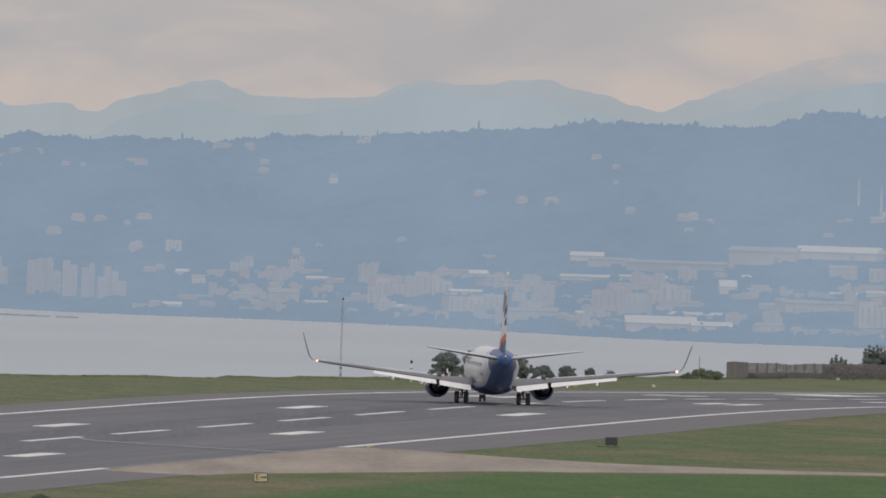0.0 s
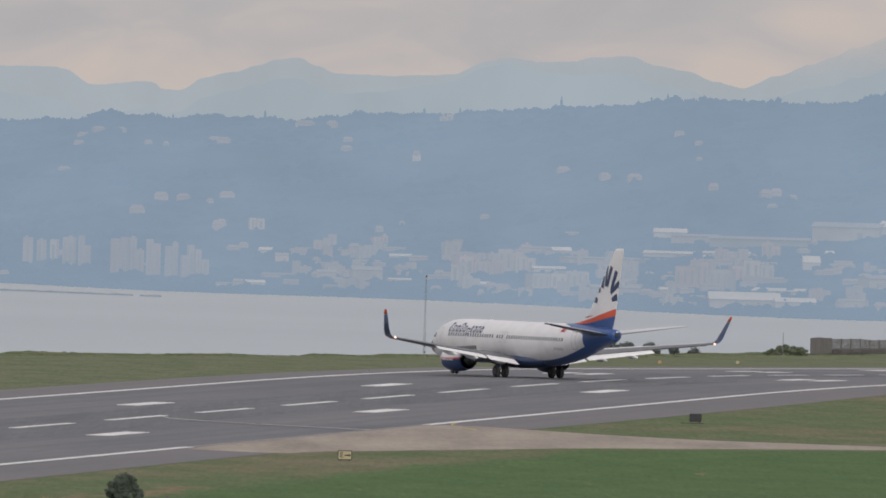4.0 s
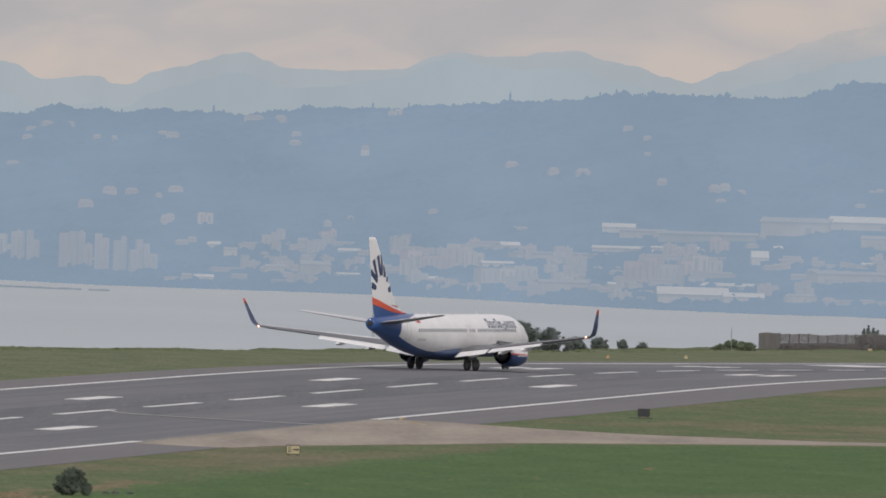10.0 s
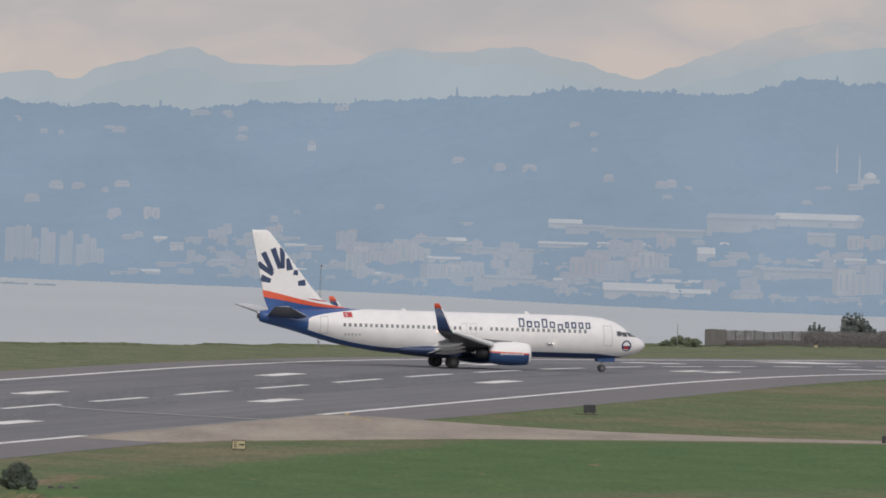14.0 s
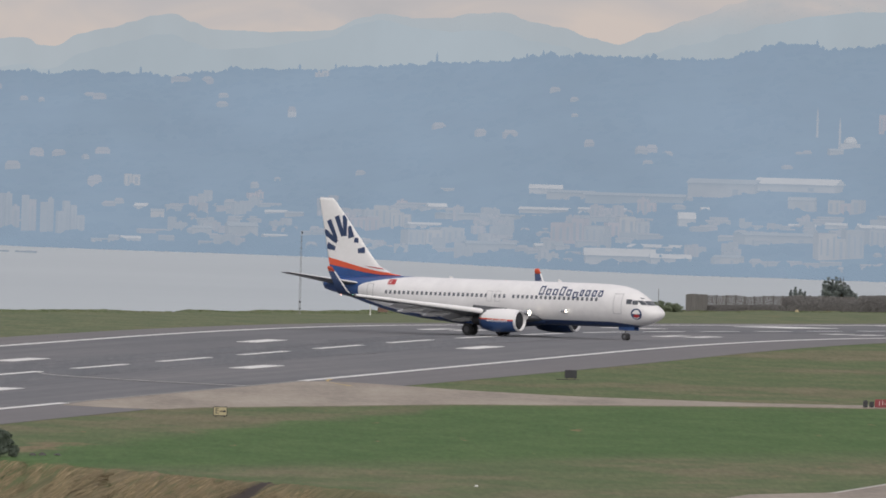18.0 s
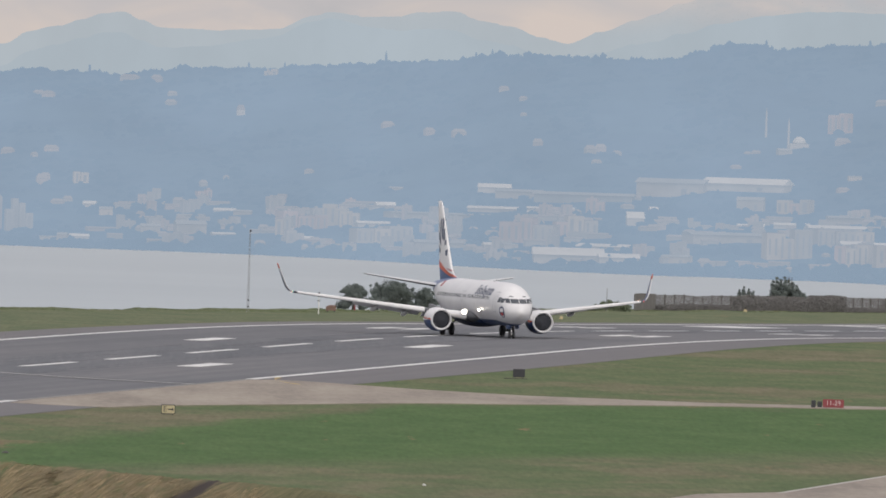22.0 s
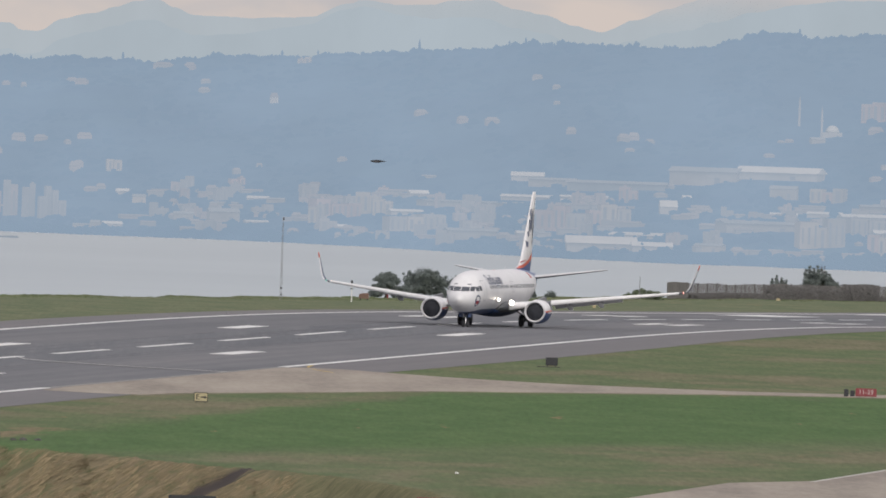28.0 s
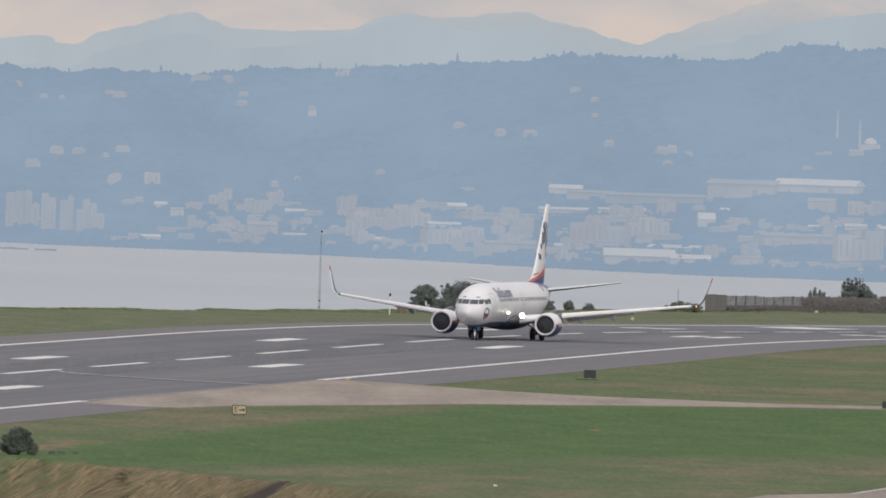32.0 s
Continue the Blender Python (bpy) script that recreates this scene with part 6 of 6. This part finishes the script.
ROOF_MUTED = distance("far_roof_muted", (0.72, 0.56, 0.50), AIR_GLOW_TOWN, 0.91, 0.2, 0.2)
ROOF_GREY = distance("far_roof_grey", (0.58, 0.55, 0.53), AIR_GLOW, 0.80, 0.2, 0.12)
ROOF_TILE = distance("far_roof_tile", (0.56, 0.42, 0.37), AIR_GLOW, 0.87, 0.2, 0.12)
STRIP_MUTED = distance("far_strip_muted", (0.60, 0.52, 0.49), AIR_GLOW_TOWN, 0.915, 0.2, 0.2)
SHADE_STRIP = distance("far_balcony_strip", (0.56, 0.49, 0.47), AIR_GLOW, 0.86, 0.2, 0.12)


def on_slope(u, v):
    top, low = between(RIDGE, u), shore_row(u)
    return max(0.002, min(0.97, (low - v) / (low - top)))


def far_building(u0, u1, v_top, v_low, wall, roof="flat", label="", muted=False):
    u = 0.5 * (u0 + u1)
    r = on_slope(u, v_low)
    p = slope_point(u, r)
    k = p.y / STEP
    w, h = (u1 - u0) * k, (v_low - v_top) * k
    depth = min(max(0.6 * w, 2.0), 7.0)
    name = {"tower": "apartment_tower", "gable": "house", "shed": "warehouse", "flat": "apartment_block"}[roof]
    ob = thing(name, label, "building", Matrix.Translation(p + Vector((0, 0, -0.3))) @ Matrix.Rotation(radians(((u * 7) % 37) - 18), 4, "Z"), "buildings on the far shore")
    rng = random.Random(int(u * 13 + v_top * 7))
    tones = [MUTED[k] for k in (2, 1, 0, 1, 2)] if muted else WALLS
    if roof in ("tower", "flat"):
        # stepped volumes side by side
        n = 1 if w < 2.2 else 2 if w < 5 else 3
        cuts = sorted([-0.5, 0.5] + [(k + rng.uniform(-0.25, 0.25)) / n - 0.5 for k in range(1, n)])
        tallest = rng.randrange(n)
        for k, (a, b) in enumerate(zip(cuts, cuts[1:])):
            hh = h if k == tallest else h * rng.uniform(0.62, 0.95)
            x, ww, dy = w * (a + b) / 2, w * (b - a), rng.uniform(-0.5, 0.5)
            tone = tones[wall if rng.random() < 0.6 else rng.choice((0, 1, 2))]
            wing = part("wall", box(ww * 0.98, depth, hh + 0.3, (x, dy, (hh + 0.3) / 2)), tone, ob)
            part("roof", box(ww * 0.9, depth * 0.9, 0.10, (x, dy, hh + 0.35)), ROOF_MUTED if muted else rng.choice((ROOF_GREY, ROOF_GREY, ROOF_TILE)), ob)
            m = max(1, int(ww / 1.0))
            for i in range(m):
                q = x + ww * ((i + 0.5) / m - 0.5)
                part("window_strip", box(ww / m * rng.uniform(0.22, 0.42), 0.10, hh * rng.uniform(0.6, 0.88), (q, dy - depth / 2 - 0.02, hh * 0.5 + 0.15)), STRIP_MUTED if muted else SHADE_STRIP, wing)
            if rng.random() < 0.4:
                part("stair_head", box(0.5, 0.6, 0.35, (x + rng.uniform(-0.2, 0.2) * ww, dy, hh + 0.5)), tone, ob)
    else:
        eave = h * (0.55 if roof == "gable" else 0.5 if wall == 3 else 0.74)
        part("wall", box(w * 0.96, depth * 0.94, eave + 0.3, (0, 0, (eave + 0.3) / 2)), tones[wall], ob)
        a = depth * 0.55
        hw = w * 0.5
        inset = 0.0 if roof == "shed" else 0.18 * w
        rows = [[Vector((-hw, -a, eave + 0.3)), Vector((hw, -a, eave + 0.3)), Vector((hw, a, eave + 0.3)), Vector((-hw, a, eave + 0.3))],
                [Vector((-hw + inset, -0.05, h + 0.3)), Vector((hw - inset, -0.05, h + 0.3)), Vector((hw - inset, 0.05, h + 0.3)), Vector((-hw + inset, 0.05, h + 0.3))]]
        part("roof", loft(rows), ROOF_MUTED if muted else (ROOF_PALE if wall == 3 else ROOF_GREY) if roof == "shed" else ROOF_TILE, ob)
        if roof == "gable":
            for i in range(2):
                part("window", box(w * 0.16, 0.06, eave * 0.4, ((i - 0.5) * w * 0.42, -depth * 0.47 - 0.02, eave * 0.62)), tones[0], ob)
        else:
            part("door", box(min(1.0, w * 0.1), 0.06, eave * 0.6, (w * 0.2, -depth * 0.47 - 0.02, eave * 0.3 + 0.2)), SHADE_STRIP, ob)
    return ob


def build_town():
    rng = random.Random(12)
    tower = "pale apartment tower on the far shore"
    block = "pale many-storeyed block on the far shore"
    shed = "long pale-roofed warehouse on the far shore"
    house = "small pale house on the wooded far slope"
    # towers at the water's edge
    for u, w, t, b, k in ((50, 18, 420, 466, 0), (74, 12, 425, 462, 2), (96, 12, 424, 464, 3), (122, 20, 420, 470, 0), (150, 22, 418, 470, 0), (212, 28, 420, 482, 2), (242, 26, 421, 484, 0), (272, 26, 424, 486, 0), (304, 24, 430, 488, 0), (332, 22, 434, 490, 4), (358, 24, 442, 490, 0)):
        far_building(u - w / 2, u + w / 2, t, b, k, "tower", tower, k != 3)
    far_building(1772, 1816, 278, 312, 2, "tower", "pale apartment tower on the wooded far slope")
    for u0, u1, t, b, k in ((805, 886, 454, 486, 2), (883, 928, 442, 478, 1), (801, 829, 464, 496, 0), (915, 948, 454, 480, 1), (936, 1039, 480, 508, 0), (1200, 1297, 464, 506, 2), (1293, 1368, 461, 496, 1), (1349, 1381, 430, 458, 2),
                            (923, 941, 433, 448, 0), (659, 683, 417, 431, 2), (440, 466, 386, 404, 1), (1664, 1748, 484, 536, 1), (1749, 1855, 484, 514, 0), (1793, 1856, 510, 548, 1), (1860, 1912, 512, 548, 2), (1688, 1749, 431, 454, 0)):
        far_building(u0, u1, t, b, k, "flat", block)
    # long sheds and bright roofs
    for u0, u1, t, b, k in ((459, 483, 437, 447, 3), (487, 512, 447, 463, 1), (383, 415, 499, 507, 0), (415, 433, 493, 508, 0), (435, 471, 495, 504, 3), (561, 597, 477, 493, 0), (626, 676, 460, 469, 0), (621, 677, 471, 496, 0),
                            (690, 730, 449, 457, 3), (686, 729, 492, 497, 3), (725, 758, 452, 463, 0), (822, 869, 498, 507, 3), (941, 1002, 471, 479, 3), (975, 1011, 437, 449, 3), (995, 1098, 454, 463, 0), (999, 1024, 410, 418, 0)):
        far_building(u0, u1, t, b, k, "shed", shed)
    for u0, u1, t, b, k in ((1035, 1196, 456, 465, 0), (1156, 1216, 404, 418, 3), (1140, 1231, 444, 452, 3), (1243, 1331, 445, 451, 3), (1245, 1285, 452, 457, 3), (1254, 1435, 419, 436, 4), (1420, 1452, 453, 476, 3), (1460, 1476, 444, 453, 3),
                            (1167, 1199, 508, 517, 3), (1202, 1229, 510, 518, 0), (1042, 1133, 504, 522, 0), (1255, 1383, 517, 543, 3), (1337, 1433, 510, 520, 3), (1372, 1446, 527, 542, 3), (1521, 1605, 489, 505, 0), (1190, 1274, 414, 428, 0)):
        far_building(u0, u1, t, b, k, "shed", shed)
    for u0, u1, t, b, k in ((1439, 1565, 394, 424, 0), (1557, 1710, 393, 414, 3), (1810, 1834, 388, 395, 1), (1616, 1666, 474, 482, 3), (1682, 1746, 472, 480, 3), (1739, 1894, 477, 487, 3), (1525, 1677, 489, 508, 0), (1558, 1627, 490, 498, 3),
                            (1798, 1857, 504, 516, 3), (1858, 1903, 507, 516, 3), (1774, 1890, 460, 472, 0), (1486, 1538, 529, 543, 1), (1683, 1709, 340, 354, 0), (1615, 1665, 426, 448, 0), (1895, 1923, 490, 506, 1)):
        far_building(u0, u1, t, b, k, "shed", shed)
    # single houses on the slope and along the ridge
    for u0, u1, t, b, k in ((159, 179, 223, 232, 1), (197, 217, 224, 232, 0), (381, 402, 242, 253, 2), (518, 551, 212, 222, 1), (573, 591, 213, 225, 2), (725, 740, 266, 284, 3), (270, 296, 339, 353, 2), (227, 255, 362, 378, 1), (312, 333, 342, 353, 2), (386, 413, 338, 350, 2),
                            (99, 121, 294, 302, 2), (374, 394, 389, 407, 2), (982, 1004, 294, 307, 2), (1058, 1076, 305, 317, 2), (1107, 1132, 307, 320, 2), (1251, 1269, 324, 338, 2), (1343, 1362, 335, 351, 1), (1361, 1381, 333, 347, 2), (1785, 1813, 321, 336, 2)):
        far_building(u0, u1, t, b, k, "gable", house, k != 3)
    # mosque: hall, dome and two minarets
    u = 1722
    p = slope_point(u, on_slope(u, 342))
    mosque = thing("mosque", "pale domed mosque with two slim minarets on the far slope", "mosque", Matrix.Translation(p + Vector((0, 0, -0.3))))
    part("hall", box(3.6, 3.0, 1.4, (0, 0, 0.7)), WALLS[3], mosque)
    rows = [[Vector((1.3 * math.cos(a) * math.cos(t), 1.3 * math.sin(a) * math.cos(t), 1.4 + 1.3 * math.sin(t))) for a in (2 * math.pi * j / 16 for j in range(16))] for t in (math.pi / 2 * i / 6 * 0.97 for i in range(7))]
    part("dome", loft(rows), ROOF_PALE, mosque, "", True)
    for dx, h in ((-2.0, 6.2), (-6.2, 5.6)):
        z0 = 0.0 if dx > -4 else 2.4
        m = part("minaret", tube(0.24, 0.17, (dx, 0, z0), (dx, 0, z0 + h * 0.8), 10), WALLS[3], mosque, "slim pale minaret")
        part("gallery", tube(0.32, 0.32, (dx, 0, z0 + h * 0.55), (dx, 0, z0 + h * 0.58), 10), WALLS[3], m)
        part("spire", tube(0.18, 0.01, (dx, 0, z0 + h * 0.8), (dx, 0, z0 + h), 10), WALLS[0], m)
    # houses over the slope, thicker towards the shore and in loose hamlets
    made = 0
    while made < 34:
        u = rng.uniform(-60, 2060)
        r = 0.26 + 0.66 * rng.random() ** 1.3
        if noise.noise((u * 0.006, r * 4.0, 8)) < 0.08:
            continue
        v = shore_row(u) + (between(RIDGE, u) - shore_row(u)) * r
        w = rng.uniform(9, 22)
        far_building(u, u + w, v - rng.uniform(6, 11), v, rng.choice((0, 0, 1, 2, 4)), "gable", house, True)
        made += 1
    # low town between the shore and the foot of the slope
    made = 0
    while made < 270:
        u = rng.uniform(-100, 2100) if rng.random() < 0.2 else rng.uniform(540, 2060)
        r = 0.25 * rng.random() + 0.03
        if noise.noise((u * 0.009, r * 14.0, 3)) < -0.05:
            continue
        v = shore_row(u) + (between(RIDGE, u) - shore_row(u)) * r
        kind = rng.random()
        if kind < 0.3:
            w = rng.uniform(20, 60)
            far_building(u, u + w, v - rng.uniform(6, 11), v, rng.choice((0, 2, 4, 0)), "shed", shed, True)
        elif kind < 0.55:
            w = rng.uniform(16, 42)
            far_building(u, u + w, v - rng.uniform(12, 26), v, rng.choice((0, 1, 2, 4)), "flat", "pale block of flats on the far shore", True)
        else:
            w = rng.uniform(10, 24)
            far_building(u, u + w, v - rng.uniform(7, 12), v, rng.choice((0, 1, 2, 4)), "gable", "small pale house in the far shore town", True)
        made += 1
    # flat-roofed house on the skyline
    far_building(772, 796, 192, 203, 1, "flat", "flat-roofed house on the ridge")
    # breakwater off the towers
    wall = thing("breakwater", "low dark stone breakwater in the bay", "breakwater")
    # the stones glow with a share of painted haze too
    stones = distance("far_stones", (0.26, 0.27, 0.28), AIR_GLOW, 0.66, 0.4, 0.4)
    for u0, u1 in ((-260, 238), (250, 288)):
        rows = []
        n = int((u1 - u0) / 4)
        for k in range(n + 1):
            u = u0 + (u1 - u0) * k / n
            d = (EYE.z - SEA) / -drop(u, 514 + 0.041 * u)
            x = d * math.tan((u - 784) / STEP)
            hgt = 0.30 + 0.16 * noise.noise((u * 0.06, 0, 3)) + 0.08 * noise.noise((u * 0.4, 0, 9))
            rows.append([Vector((x, d - 1.6, SEA - 0.3)), Vector((x, d - 0.6, SEA + hgt)), Vector((x, d + 0.6, SEA + hgt)), Vector((x, d + 1.6, SEA - 0.3))])
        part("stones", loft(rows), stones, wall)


build_town()

# ---- birds crossing the view ----
FEATHER = plain("dark_feathers", (0.035, 0.035, 0.040), 0.8, 0, 8.0, 0.3)


def build_bird():
    ob = thing("bird", "dark bird in flight over the bay", "bird", None, "birds")
    rows = []
    for x, r in ((0.20, 0.01), (0.16, 0.035), (0.10, 0.045), (0.0, 0.06), (-0.12, 0.045), (-0.2, 0.02), (-0.30, 0.03)):
        rows.append([Vector((x, r * math.cos(t), r * (0.8 if x > -0.25 else 0.2) * math.sin(t))) for t in (2 * math.pi * j / 8 for j in range(8))])
    part("body", loft(rows), FEATHER, ob)
    wings = []
    for side in (1, -1):
        rows = [aerofoil(c, 0.07, (le, side * y, 0), 4) for y, le, c in ((0.03, 0.08, 0.17), (0.16, 0.11, 0.16), (0.30, 0.03, 0.10), (0.38, -0.04, 0.03))]
        wings.append((part("feathered_wing", loft(rows), FEATHER, ob), side))
    return ob, wings


BIRDS = [build_bird(), build_bird()]
# seconds and place of each flight
FLIGHTS = (((0.0, 283, 700, 26), (25.6, 27.0, 700, 22.2), (26.5, 17.6, 700, 22.1), (27.5, 8.2, 700, 22.6), (28.4, -4.2, 700, 23.7), (29.2, -23, 700, 24), (32.0, -70, 700, 26)),
           ((0.0, -246, 700, 22), (28.6, -17.4, 700, 25.1), (29.5, -10.2, 700, 26.0), (30.2, -5.8, 700, 26.9), (30.5, -2.3, 700, 27.0), (30.7, 1.1, 700, 27.6), (31.0, 4.7, 700, 29.5), (32.0, 19, 700, 36)))


def motions():
    rows = []
    for t, x, y, heading in TAXI:
        s, l = plan(x, y)
        rows.append((t, pose(x, y, level(s) + 0.045, 0, 0, 90 - heading)))
    walk(JET, rows)
    # the wheels roll by the way that the airliner goes
    fine = []
    for (t0, x0, y0, h0), (t1, x1, y1, h1) in zip(TAXI, TAXI[1:]):
        for k in range(6):
            w = k / 6
            fine.append((t0 + (t1 - t0) * w, math.hypot(x1 - x0, y1 - y0) / 6))
    fine.append((TAXI[-1][0], 0.0))
    for hub, r in WHEELS:
        turn, rolled = 0.0, []
        for t, way in fine:
            rolled.append((t, Matrix.Translation(hub.location) @ Matrix.Rotation(turn, 4, "Y")))
            turn += min(way / r, 1.5)
        walk(hub, rolled)

    for (bird, wings), flight in zip(BIRDS, FLIGHTS):
        way = 180 if flight[0][1] > 0 else 0
        walk(bird, [(t, pose(x, y, z, 0, 0, way)) for t, x, y, z in flight])
        for wing, side in wings:
            beats = []
            for k in range(257):
                t = k * 0.125
                beats.append((t, Matrix.Rotation(side * radians(12 + 32 * math.sin(t * 2 * math.pi * 2.7)), 4, "X")))
            walk(wing, beats)


motions()
